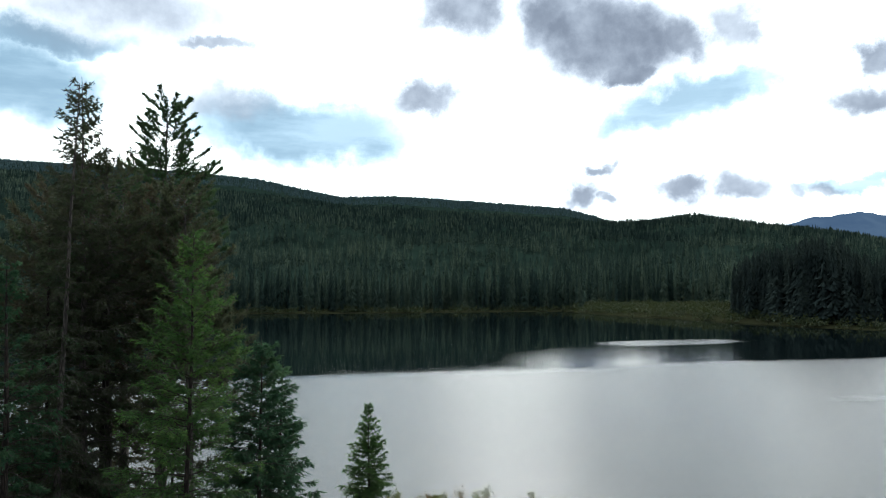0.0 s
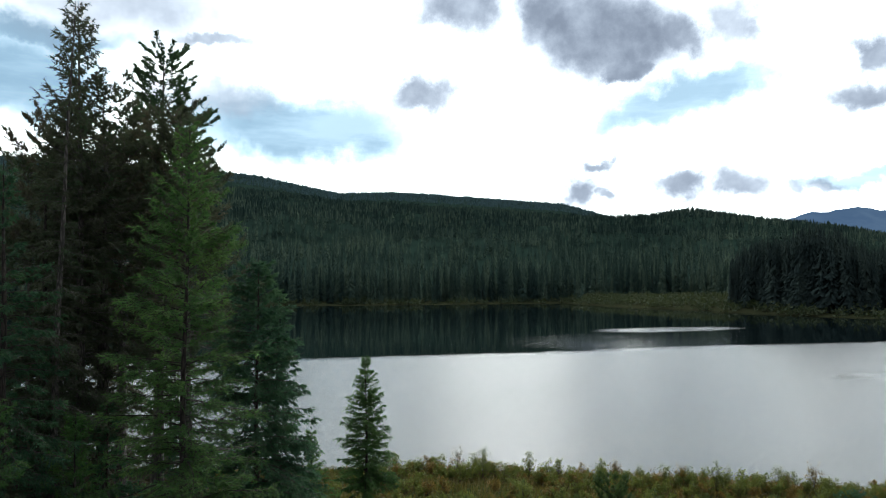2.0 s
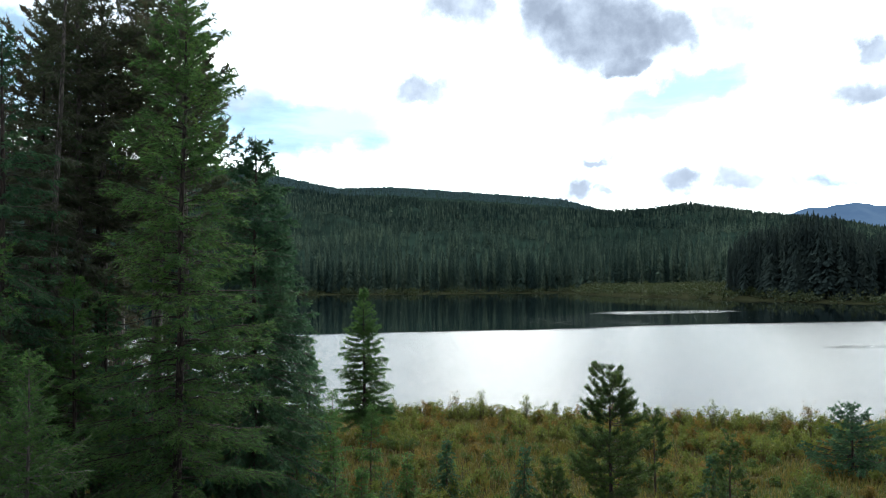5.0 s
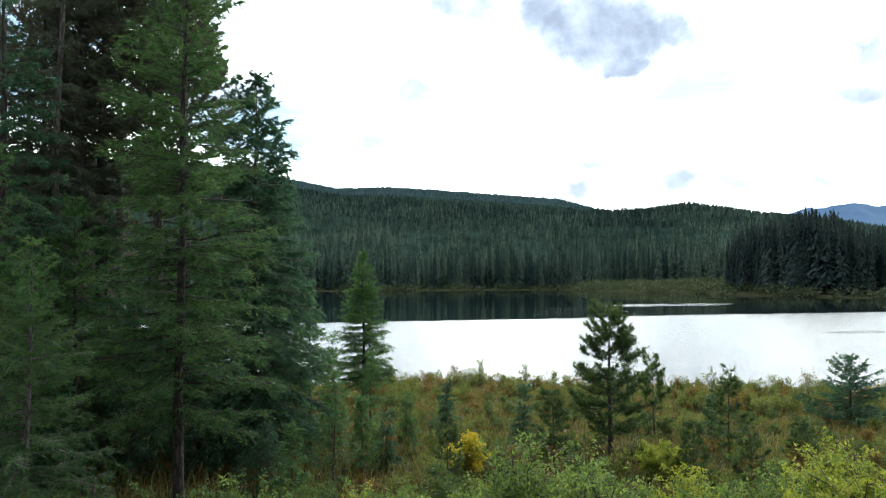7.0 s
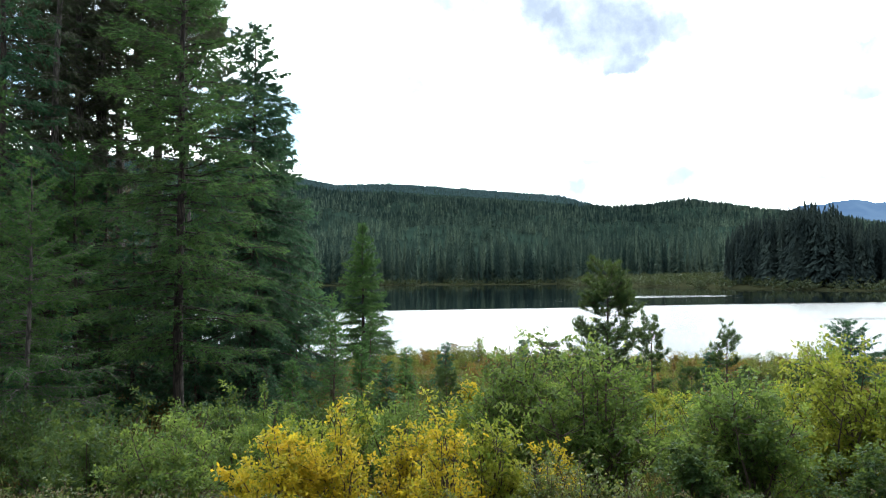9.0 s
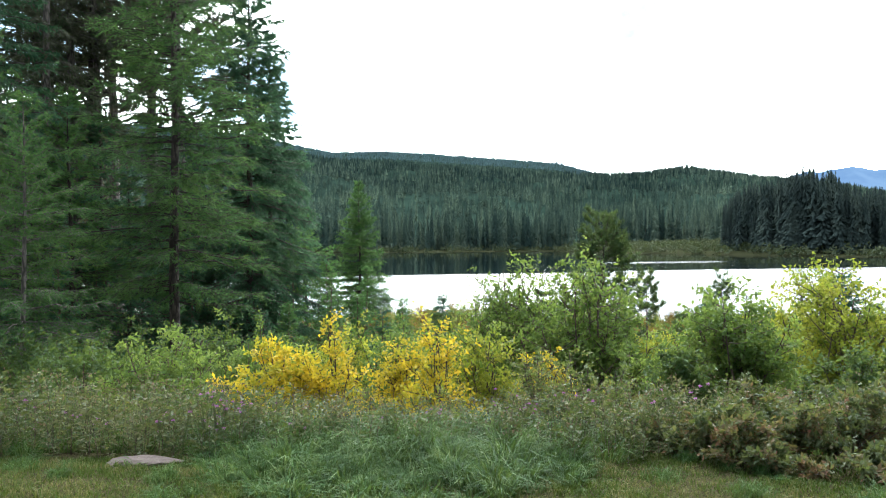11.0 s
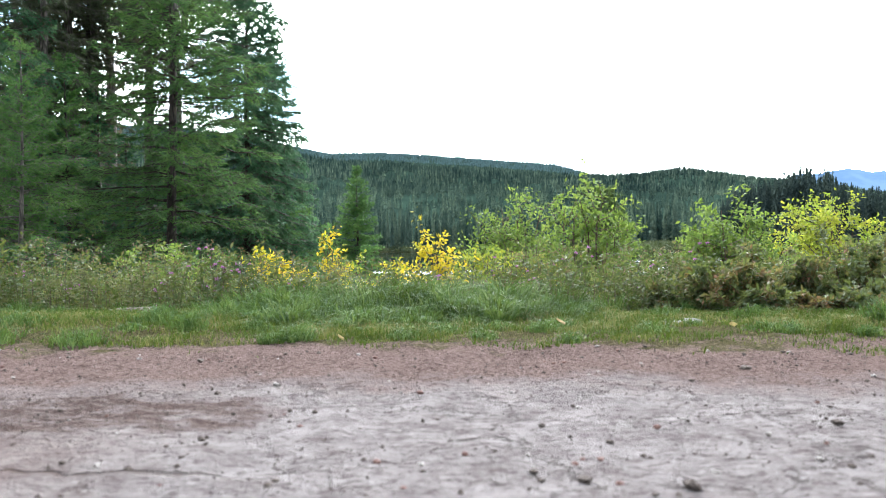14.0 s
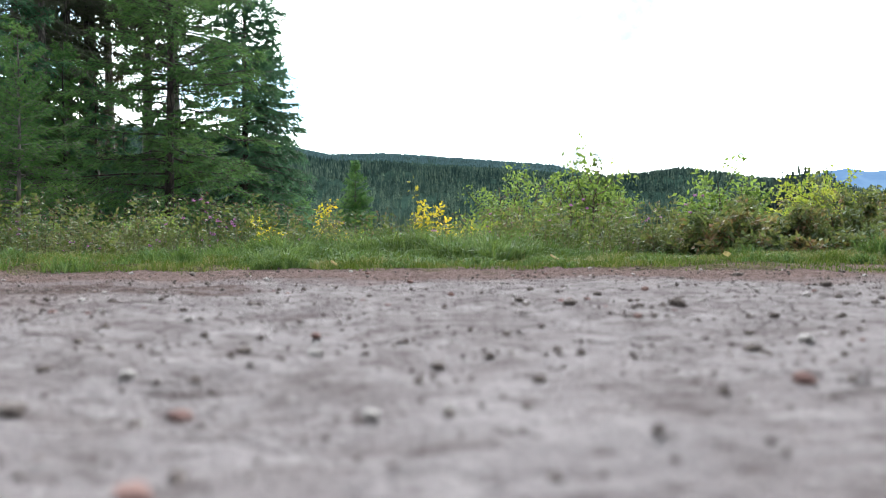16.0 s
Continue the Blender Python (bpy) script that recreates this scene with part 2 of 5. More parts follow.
    # reddish dust trodden over the clay on one side
    dust = n.ramp(n.math("MULTIPLY_ADD", n.math("SUBTRACT", big, 0.5), 1.2, xyz[0]), -0.35, -1.25, 0.0, 0.6)
    loose = n.math("MAXIMUM", loose, n.math("MULTIPLY", dust, n.ramp(y, 0.7, 1.5)))
    dirt = n.mix(loose, clay, n.mix(n.math("MULTIPLY", heap, 0.55), soil, (0.040, 0.029, 0.027)))
    # turf begins unevenly
    lip = n.math("MULTIPLY_ADD", n.math("SUBTRACT", mid, 0.5), 1.5, y)
    lip = n.math("MULTIPLY_ADD", n.math("SUBTRACT", big, 0.5), 1.6, lip)
    # soil under the turf darkened to carry the shade between blades
    turf = n.mix(n.ramp(fine, 0.3, 0.7), (0.022, 0.028, 0.012), (0.105, 0.085, 0.048))
    col = n.mix(n.ramp(lip, 3.5, 3.9), dirt, turf)
    # the bank and the meadow below: dry grass, moss, bare brown
    meadow = n.mix(n.ramp(mid, 0.3, 0.7), (0.036, 0.035, 0.017), (0.072, 0.052, 0.024))
    meadow = n.mix(n.ramp(n.noise(where, 0.12, 4.0), 0.42, 0.62), meadow, (0.04, 0.05, 0.018))
    col = n.mix(n.ramp(y, 6.0, 9.0), col, meadow)
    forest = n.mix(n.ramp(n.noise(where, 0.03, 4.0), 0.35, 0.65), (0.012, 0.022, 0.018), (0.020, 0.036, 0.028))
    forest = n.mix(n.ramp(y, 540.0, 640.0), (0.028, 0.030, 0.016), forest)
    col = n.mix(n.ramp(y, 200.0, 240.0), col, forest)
    lumps = n.math("ADD", n.math("MULTIPLY", fine, 0.6), n.math("MULTIPLY", grit, 0.25))
    lumps = n.math("ADD", lumps, n.math("MULTIPLY", mid, 0.6))
    lumps = n.math("MULTIPLY_ADD", relief_mottle, -0.5, lumps)
    lumps = n.math("MULTIPLY_ADD", gaps, -1.1, lumps)
    s = n.add("ShaderNodeBsdfPrincipled", {"Base Color": col, "Roughness": 1.0, "Specular IOR Level": 0.0})
    finish(n, s, lumps, 1.0, 0.04)
    return m


def water_material():
    """Lake water: a dark body under a mirror, wind-ruffled in the open and calm along the far shore."""
    m = bpy.data.materials.new("lake_water")
    m.use_nodes = True
    n = Nodes(m.node_tree)
    where = n.add("ShaderNodeTexCoord").outputs["Object"]
    xyz = n.add("ShaderNodeSeparateXYZ", {0: where}).outputs
    wide = n.add("ShaderNodeMapping", {0: where, 3: (0.4, 1.0, 1.0)}).outputs[0]
    r1 = n.noise(wide, 0.8, 3.0, 0.6)
    r2 = n.noise(wide, 2.4, 4.0, 0.7)
    wander = n.noise(n.add("ShaderNodeMapping", {0: where, 3: (0.3, 1.0, 1.0)}).outputs[0], 0.02, 5.0, 0.6)
    line = n.math("MULTIPLY_ADD", n.math("SUBTRACT", wander, 0.5), 34.0, n.math("MULTIPLY_ADD", xyz[0], -0.27, xyz[1]))
    calm = n.ramp(line, 157.0, 170.0)
    for cx, cy, hx, hy, much in WIND_LANES:
        dx = n.math("DIVIDE", n.math("SUBTRACT", xyz[0], cx), hx)
        dy = n.math("DIVIDE", n.math("SUBTRACT", line, cy), hy)
        d = n.math("ADD", n.math("MULTIPLY", dx, dx), n.math("MULTIPLY", dy, dy))
        calm = n.math("MULTIPLY", calm, n.ramp(d, 0.3, 1.2, 1.0 - much, 1.0))
    for cx, cy, hx, hy, much in SLICKS:
        dx = n.math("DIVIDE", n.math("SUBTRACT", xyz[0], cx), hx)
        dy = n.math("DIVIDE", n.math("SUBTRACT", line, cy), hy)
        d = n.math("ADD", n.math("MULTIPLY", dx, dx), n.math("MULTIPLY", dy, dy))
        calm = n.math("MAXIMUM", calm, n.ramp(d, 0.3, 1.2, much, 0.0))
    force = n.math("MULTIPLY_ADD", calm, -0.95, 1.0)
    wave = n.math("MULTIPLY", n.math("ADD", r1, n.math("MULTIPLY", r2, 0.7)), force)
    s = n.add("ShaderNodeBsdfPrincipled", {"Base Color": (0.003, 0.006, 0.007, 1.0), "Roughness": n.math("MULTIPLY_ADD", force, 0.25, 0.015), "IOR": 1.333, "Specular IOR Level": 0.5})
    finish(n, s, wave, RIPPLE, 0.35)
    return m


# wind-ruffled lanes on the calm water, calm slicks on the ruffled: x, y, half widths, strength
WIND_LANES = [(80.0, 228.0, 32.0, 13.0, 0.5), (62.0, 195.0, 48.0, 34.0, 0.12)]
SLICKS = [(76.0, 110.5, 9.0, 4.0, 0.45), (95.0, 101.5, 9.0, 4.0, 0.4)]
RIPPLE = 0.18

larch_green = leafy("larch_needles", [(0.036, 0.092, 0.040), (0.072, 0.165, 0.055), (0.135, 0.240, 0.066)], 0.5, own=0.7, clumped=True, warm=0.1)
spruce_green = leafy("spruce_needles", [(0.026, 0.072, 0.050), (0.054, 0.128, 0.072), (0.098, 0.182, 0.086)], 0.48, own=0.7, clumped=True, warm=0.06)
pine_green = leafy("pine_needles", [(0.030, 0.070, 0.044), (0.060, 0.118, 0.060), (0.098, 0.156, 0.072)], 0.45, own=0.7, clumped=True, warm=0.08)
young_pine_green = leafy("young_pine_needles", [(0.022, 0.050, 0.026), (0.042, 0.084, 0.038), (0.075, 0.120, 0.048)], 0.3, own=0.7, clumped=True)
old_needles = leafy("old_conifer_needles", [(0.056, 0.063, 0.048), (0.082, 0.092, 0.064), (0.074, 0.134, 0.074)], 0.48, own=0.7, clumped=True, warm=0.08)
alder_green = leafy("alder_leaves", [(0.034, 0.078, 0.025), (0.086, 0.150, 0.040), (0.195, 0.255, 0.062)], 0.52, own=0.75, clumped=True, gloss=0.14, rough=0.5)
lime_leaf = leafy("lime_leaves", [(0.105, 0.17, 0.028), (0.24, 0.265, 0.032), (0.37, 0.345, 0.05)], 0.5, own=0.75, clumped=True, gloss=0.14, rough=0.5)
yellow_leaf = leafy("yellow_leaves", [(0.20, 0.22, 0.025), (0.48, 0.36, 0.022), (0.64, 0.42, 0.028)], 0.5, own=0.75, clumped=True, gloss=0.12, rough=0.5)
dark_leaf = leafy("dark_leaves", [(0.020, 0.050, 0.020), (0.040, 0.082, 0.028), (0.078, 0.120, 0.036)], 0.4, own=0.75, clumped=True, gloss=0.14, rough=0.5)
rose_leaf = leafy("rose_leaves", [(0.040, 0.075, 0.024), (0.095, 0.125, 0.042), (0.26, 0.22, 0.05)], 0.42, own=0.75, clumped=True, gloss=0.25, rough=0.45)
bramble_leaf = leafy("bramble_leaves", [(0.032, 0.054, 0.026), (0.070, 0.086, 0.042), (0.17, 0.066, 0.048)], 0.38, own=0.75, clumped=True, gloss=0.16, rough=0.5)
weed_leaf = leafy("weed_leaves", [(0.016, 0.034, 0.014), (0.044, 0.066, 0.028), (0.120, 0.116, 0.060)], 0.32, gloss=0.12, rough=0.5)
willow_leaf = leafy("willow_leaves", [(0.055, 0.085, 0.024), (0.115, 0.135, 0.036), (0.20, 0.175, 0.05)], 0.4, own=0.7, clumped=True)
rust_leaf = leafy("rust_leaves", [(0.085, 0.060, 0.024), (0.165, 0.090, 0.030), (0.26, 0.135, 0.038)], 0.35, own=0.7, clumped=True)
grass_blade = leafy("grass_blades", [(0.010, 0.034, 0.013), (0.036, 0.088, 0.028), (0.112, 0.165, 0.066)], 0.32, 0.55, 4.0, gloss=0.06)
lawn_blade = leafy("turf_blades", [(0.012, 0.034, 0.008), (0.044, 0.076, 0.018), (0.150, 0.130, 0.062)], 0.26, 0.6, 3.0, gloss=0.04)
dry_blade = leafy("dry_blades", [(0.050, 0.052, 0.020), (0.150, 0.088, 0.034), (0.066, 0.078, 0.028), (0.19, 0.135, 0.060)], 0.3, 0.6, 0.3)
dry_leaf = leafy("dry_leaf", [(0.24, 0.17, 0.09), (0.34, 0.25, 0.14)], 0.2, 0.6, 8.0)
purple_petal = leafy("purple_petals", [(0.28, 0.09, 0.30), (0.42, 0.16, 0.42)], 0.35)
seed_head = leafy("seed_heads", [(0.10, 0.065, 0.045), (0.19, 0.13, 0.09)], 0.2)
# far slope: needles paled and greyed, the haze before them put into the colour
hazy_forest_green = leafy("hazy_forest_needles", [(0.018, 0.034, 0.034), (0.050, 0.080, 0.068), (0.145, 0.190, 0.135)], 0.12, 0.8, 0.007, 0.72, clumped=True, gloss=0.0, warm=0.05)
# back ridge: pale blue tint of the haze painted into the needles
hazy_ridge_green = leafy("hazy_ridge_needles", [(0.075, 0.125, 0.135), (0.100, 0.150, 0.160)], 0.1, 0.8, 0.01, clumped=True, gloss=0.0, warm=0.0)
marsh_green = leafy("marsh_leaves", [(0.034, 0.050, 0.032), (0.058, 0.076, 0.046), (0.080, 0.090, 0.054)], 0.12, 0.7, 0.03)
brown_needles = leafy("brown_conifer_needles", [(0.074, 0.060, 0.048), (0.100, 0.088, 0.066), (0.076, 0.110, 0.066)], 0.42, own=0.7, clumped=True, warm=0.08)
# nearer grove: thinner haze painted in by darker needles than the slope's
grove_less_haze = leafy("grove_needles_less_haze", [(0.028, 0.041, 0.041), (0.046, 0.064, 0.060), (0.074, 0.096, 0.082)], 0.08, 0.8, 0.12, 0.6, clumped=True, gloss=0.0, warm=0.05)
brown_bark = bark("brown_bark", (0.018, 0.013, 0.011), (0.085, 0.064, 0.054))
grey_bark = bark("grey_bark", (0.05, 0.043, 0.04), (0.21, 0.18, 0.16))
twig_bark = bark("twig_bark", (0.05, 0.034, 0.024), (0.14, 0.10, 0.07), 20.0)
pale_rock = mineral("pale_rock", (0.09, 0.083, 0.082), (0.21, 0.20, 0.196), 9.0)
brown_rock = mineral("brown_rock", (0.055, 0.042, 0.038), (0.12, 0.096, 0.09), 8.0)
red_stone = mineral("red_stone", (0.07, 0.035, 0.032), (0.17, 0.10, 0.09), 30.0)
chalky_stone = mineral("chalky_stone", (0.17, 0.15, 0.145), (0.30, 0.27, 0.26), 30.0)
pebble_stone = mineral("pebble_stone", (0.022, 0.016, 0.014), (0.125, 0.10, 0.093), 30.0)
old_wood = bark("old_wood", (0.05, 0.03, 0.02), (0.16, 0.10, 0.07))
ground_soil = ground_material()
lake_water = water_material()


# ---------------------------------------------------------------- mesh helpers
def np_mesh(name, verts, faces, material, smooth=False, own=None):
    """A mesh from arrays: verts (n, 3), faces (m, 3 or 4); own: a number for each vertex, from 0 to 1."""
    verts, faces = np.asarray(verts, np.float32), np.asarray(faces, np.int32)
    me = bpy.data.meshes.new(name)
    count, sides = faces.shape
    me.vertices.add(len(verts))
    me.vertices.foreach_set("co", verts.ravel())
    me.loops.add(count * sides)
    me.loops.foreach_set("vertex_index", faces.ravel())
    me.polygons.add(count)
    me.polygons.foreach_set("loop_start", np.arange(0, count * sides, sides, dtype=np.int32))
    me.polygons.foreach_set("use_smooth", np.full(count, smooth))
    me.materials.append(material)
    if own is not None:
        me.attributes.new("own", "FLOAT", "POINT").data.foreach_set("value", np.asarray(own, np.float32))
    me.update(calc_edges=True)
    return me


def part(name, me, parent, label=""):
    ob = new(name, me)
    ob.parent = parent
    return tagged(ob, label) if label else ob


def thing(name, label, category, x, y, z, group="", kind=""):
    ob = new(name)
    ob.empty_display_size = 0.2
    ob.location = (x, y, z)
    return tagged(ob, label, category, group, kind)


def unit(v):
    return v / np.maximum(np.linalg.norm(v, axis=-1, keepdims=True), 1e-9)


def tubes(paths, radii, sides):
    """Round limbs: paths (b, n, 3), radii (b, n). Returns verts and quads."""
    b, n, _ = paths.shape
    along = unit(np.gradient(paths, axis=1))
    ref = np.where(np.abs(along[..., 2:3]) > 0.9, np.array([1.0, 0, 0]), np.array([0, 0, 1.0]))
    side = unit(np.cross(along, ref))
    other = np.cross(along, side)
    a = np.arange(sides) * 2 * np.pi / sides
    ring = side[:, :, None] * np.cos(a)[:, None] + other[:, :, None] * np.sin(a)[:, None]
    verts = (paths[:, :, None] + ring * radii[:, :, None, None]).reshape(-1, 3)
    i, j, k = np.meshgrid(np.arange(b), np.arange(n - 1), np.arange(sides), indexing="ij")
    k2 = (k + 1) % sides
    base = i * n * sides
    faces = np.stack([base + j * sides + k, base + j * sides + k2, base + (j + 1) * sides + k2, base + (j + 1) * sides + k], -1)
    return verts, faces.reshape(-1, 4)


def needles(at, way, length, width, rng):
    """Slim three-cornered needle sprays."""
    m = len(at)
    flat = unit(np.cross(way, rng.normal(size=(m, 3)))) * np.reshape(width, (-1, 1)) * 0.5
    verts = np.stack([at - flat, at + flat, at + way * np.reshape(length, (-1, 1))], 1).reshape(-1, 3)
    return verts, np.arange(m * 3).reshape(-1, 3)


def leaves(at, way, length, width, rng):
    """Four-cornered leaves, folded a little along the midrib."""
    m = len(at)
    length, width = np.reshape(length, (-1, 1)), np.reshape(width, (-1, 1))
    flat = unit(np.cross(way, rng.normal(size=(m, 3)) + np.array([0, 0, 1.2]) * np.sign(rng.normal(size=(m, 1)))))
    up = np.cross(flat, way)
    mid = at + way * length * 0.45 + up * width * 0.18
    verts = np.stack([at, mid - flat * width * 0.5, at + way * length, mid + flat * width * 0.5], 1).reshape(-1, 3)
    return verts, np.arange(m * 4).reshape(-1, 4)


def blades(at, height, width, lean, rng, out=None):
    """Bent grass blades of three faces each."""
    m = len(at)
    a = rng.uniform(0, 2 * np.pi, m)
    out = np.stack([np.cos(a), np.sin(a), np.zeros(m)], 1) if out is None else out
    b = rng.uniform(0, 2 * np.pi, m)
    flat = np.stack([np.cos(b), np.sin(b), np.zeros(m)], 1) * np.reshape(width, (-1, 1)) * 0.5
    height, lean = np.reshape(height, (-1, 1)), np.reshape(lean, (-1, 1))
    up = np.array([0, 0, 1.0])
    mid = at + up * height * 0.6 + out * lean * height * 0.3
    tip = at + up * height * (1 - 0.35 * lean) + out * lean * height
    verts = np.stack([at - flat, at + flat, mid - flat * 0.8, mid + flat * 0.8, tip], 1).reshape(-1, 3)
    f = np.array([[0, 1, 2], [1, 3, 2], [2, 3, 4]])
    return verts, (np.arange(m)[:, None, None] * 5 + f).reshape(-1, 3)


def joined(pieces):
    verts, faces, at = [], [], 0
    for v, f in pieces:
        verts.append(v), faces.append(f + at)
        at += len(v)
    return np.concatenate(verts), np.concatenate(faces)


# ---------------------------------------------------------------- the lie of the land
NEAR_Y = [-60, 5.4, 6.2, 7.5, 11, 16, 25, 40, 60, 66, 69, 80, 120]
NEAR_Z = [0.2, 0.0, -0.12, -0.6, -1.95, -2.45, -2.95, -3.95, -5.45, -5.85, -6.35, -7.6, -9.0]
# across the view: where the far shore lies, how high the front and back ridges stand
SIGHT = [-900, -200, 0, 150, 360, 450, 600, 700, 800, 900, 1000, 1060, 1130, 1230, 1300, 1400, 1480, 1568, 1800, 2600]
SHORE = [470, 470, 470, 470, 470, 470, 474, 478, 488, 498, 508, 462, 425, 398, 368, 335, 318, 302, 290, 290]
FRONT = [275, 285, 295, 306, 326, 338, 357, 363, 370, 377, 384, 385, 387, 376, 382, 394, 407, 420, 430, 430]
BACK = [255, 265, 278, 288, 303, 313, 346, 344, 351, 358, 366, 382, 420, 430, 430, 430, 430, 440, 440, 440]
FRONT_Y, BACK_Y = 1900.0, 3000.0


def sight(x, y):
    return 784 + FOCAL * x / np.maximum(y, 1.0)


def far_shore(x, y):
    return np.interp(sight(x, y), SIGHT, SHORE)


def ridge_height(px, table, dist, trees):
    return 14.4 + (499.5 - np.interp(px, SIGHT, table)) / FOCAL * dist - trees


def swell(x, y):
    """Slow, smooth unevenness between -1 and 1."""
    return (np.sin(x * 0.31 + 1.3 * np.sin(y * 0.17)) + np.sin(y * 0.43 + 1.7 * np.sin(x * 0.23 + 1.0)) + np.sin(x * 0.11 - y * 0.07)) / 3


def lattice(x, y, seed=0):
    """Smooth value noise between -1 and 1 on a unit grid."""
    i, j = np.floor(x), np.floor(y)
    u, v = x - i, y - j
    u, v = u * u * (3 - 2 * u), v * v * (3 - 2 * v)
    def corner(a, b):
        s = np.sin(a * 127.1 + b * 311.7 + seed * 74.7) * 43758.5453
        return (s - np.floor(s)) * 2 - 1
    low = corner(i, j) * (1 - u) + corner(i + 1, j) * u
    high = corner(i, j + 1) * (1 - u) + corner(i + 1, j + 1) * u
    return low * (1 - v) + high * v


def near_bend(x):
    """How much closer the near shore lies towards the right."""
    return np.clip(np.asarray(x, float), 0, 60) * 0.22


def ground_height(x, y):
    x, y = np.asarray(x, float), np.asarray(y, float)
    near = np.interp(y + near_bend(x) * np.clip((y - 22) / 25, 0, 1), NEAR_Y, NEAR_Z)
    near = near + swell(x, y) * 0.22 * np.clip((y - 9) / 10, 0, 1) * np.clip((66 - y) / 10, 0, 1)
    near = near + 0.05 * swell(x * 5, y * 5) * np.clip((y - 3.4) / 1.0, 0, 1) * np.clip((9 - y) / 2, 0, 1)
    near = near + np.clip((y - 3.4) / 0.8, 0, 1) * np.clip((5.6 - y) / 0.8, 0, 1) * 0.03
    rough = np.clip((7 - y) / 2, 0, 1)
    near = near + rough * (0.010 * lattice(x * 4, y * 4) + 0.008 * lattice(x * 9, y * 10, 1) + 0.006 * lattice(x * 21, y * 23, 2))
    px = sight(x, y)
    s = np.interp(px, SIGHT, SHORE)
    front = ridge_height(px, FRONT, FRONT_Y, 15.0)
    back = ridge_height(px, BACK, BACK_Y, 8.0)
    t = np.clip((y - s) / (FRONT_Y - s), 0, 1)
    rise = np.where(t < 0.1, 0.25 * t, 0.025 + (t - 0.1) / 0.9 * 0.975)
    rise = rise + 0.035 * np.sin(t * 21 + x * 0.012) * np.clip(t * 6, 0, 1) * np.clip((1 - t) * 5, 0, 1)
    far = LAKE + 0.4 + (front - LAKE - 0.4) * rise
    far = far + 8.0 * np.sin(x * 0.014 + np.sin(y * 0.009) * 2) * np.clip(t * 8, 0, 1) * np.clip((1 - t) * 6, 0, 1)
    t2 = np.clip((y - FRONT_Y) / (BACK_Y - FRONT_Y), 0, 1)
    dip = front - 40 * np.sin(np.clip(t2 * 1.6, 0, 1) * np.pi)
    far = np.where(y > FRONT_Y, dip + (back - front) * t2 ** 1.5, far)
    far = np.where(y > BACK_Y, back - (y - BACK_Y) * 0.15, far)
    bed = np.minimum(np.interp(y - s, [-40, -6, 0, 4], [-9, -7.0, -6.15, -5.6]), 99)
    far = np.where(y < s + 4, bed, np.maximum(far, -5.6))
    return np.where(y < 120, near, np.where(y < s - 60, -9.0, far))


def steps(rows):
    """Grid lines: rows of (from, to, step at the start, step at the end)."""
    out = []
    for a, b, d0, d1 in rows:
        v, at = [], a
        while at < b - 1e-6:
            v.append(at)
            at += d0 + (d1 - d0) * (at - a) / (b - a)
        out += v
    return np.array(out + [rows[-1][1]])


def build_ground():
    side = steps([(0, 1.4, 0.045, 0.055), (1.4, 3.0, 0.08, 0.12), (3.0, 12, 0.2, 1.0), (12, 60, 0.8, 4), (60, 600, 6, 18), (600, 3000, 25, 200)])
    xs = np.concatenate([-side[:0:-1], side])
    ys = steps([(-60, -1, 12, 1.0), (-1, 0.2, 0.3, 0.06), (0.2, 1.6, 0.032, 0.045), (1.6, 4.4, 0.06, 0.09), (4.4, 12, 0.12, 0.35), (12, 70, 0.5, 2.0), (70, 260, 12, 12),
                (260, 540, 5, 8), (540, 1900, 24, 34), (1900, 3000, 50, 50), (3000, 3400, 60, 90)])
    gx, gy = np.meshgrid(xs, ys)
    gz = ground_height(gx, gy)
    verts = np.stack([gx, gy, gz], -1).reshape(-1, 3)
    w = len(xs)
    i, j = np.meshgrid(np.arange(len(ys) - 1), np.arange(w - 1), indexing="ij")
    a = (i * w + j).ravel()
    faces = np.stack([a, a + 1, a + w + 1, a + w], 1)
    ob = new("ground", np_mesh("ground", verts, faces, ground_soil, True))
    tagged(ob, "pale cracked clay, red soil, turf and dry meadow ground", "ground", kind="structure")


def build_lake():
    verts = [(-2500, 55, LAKE), (2500, 55, LAKE), (2500, 620, LAKE), (-2500, 620, LAKE)]
    ob = new("water", np_mesh("water", verts, [(0, 1, 2, 3)], lake_water))
    tagged(ob, "grey lake water ruffled by wind, dark and calm beyond", "lake", kind="structure")


build_ground()
build_lake()


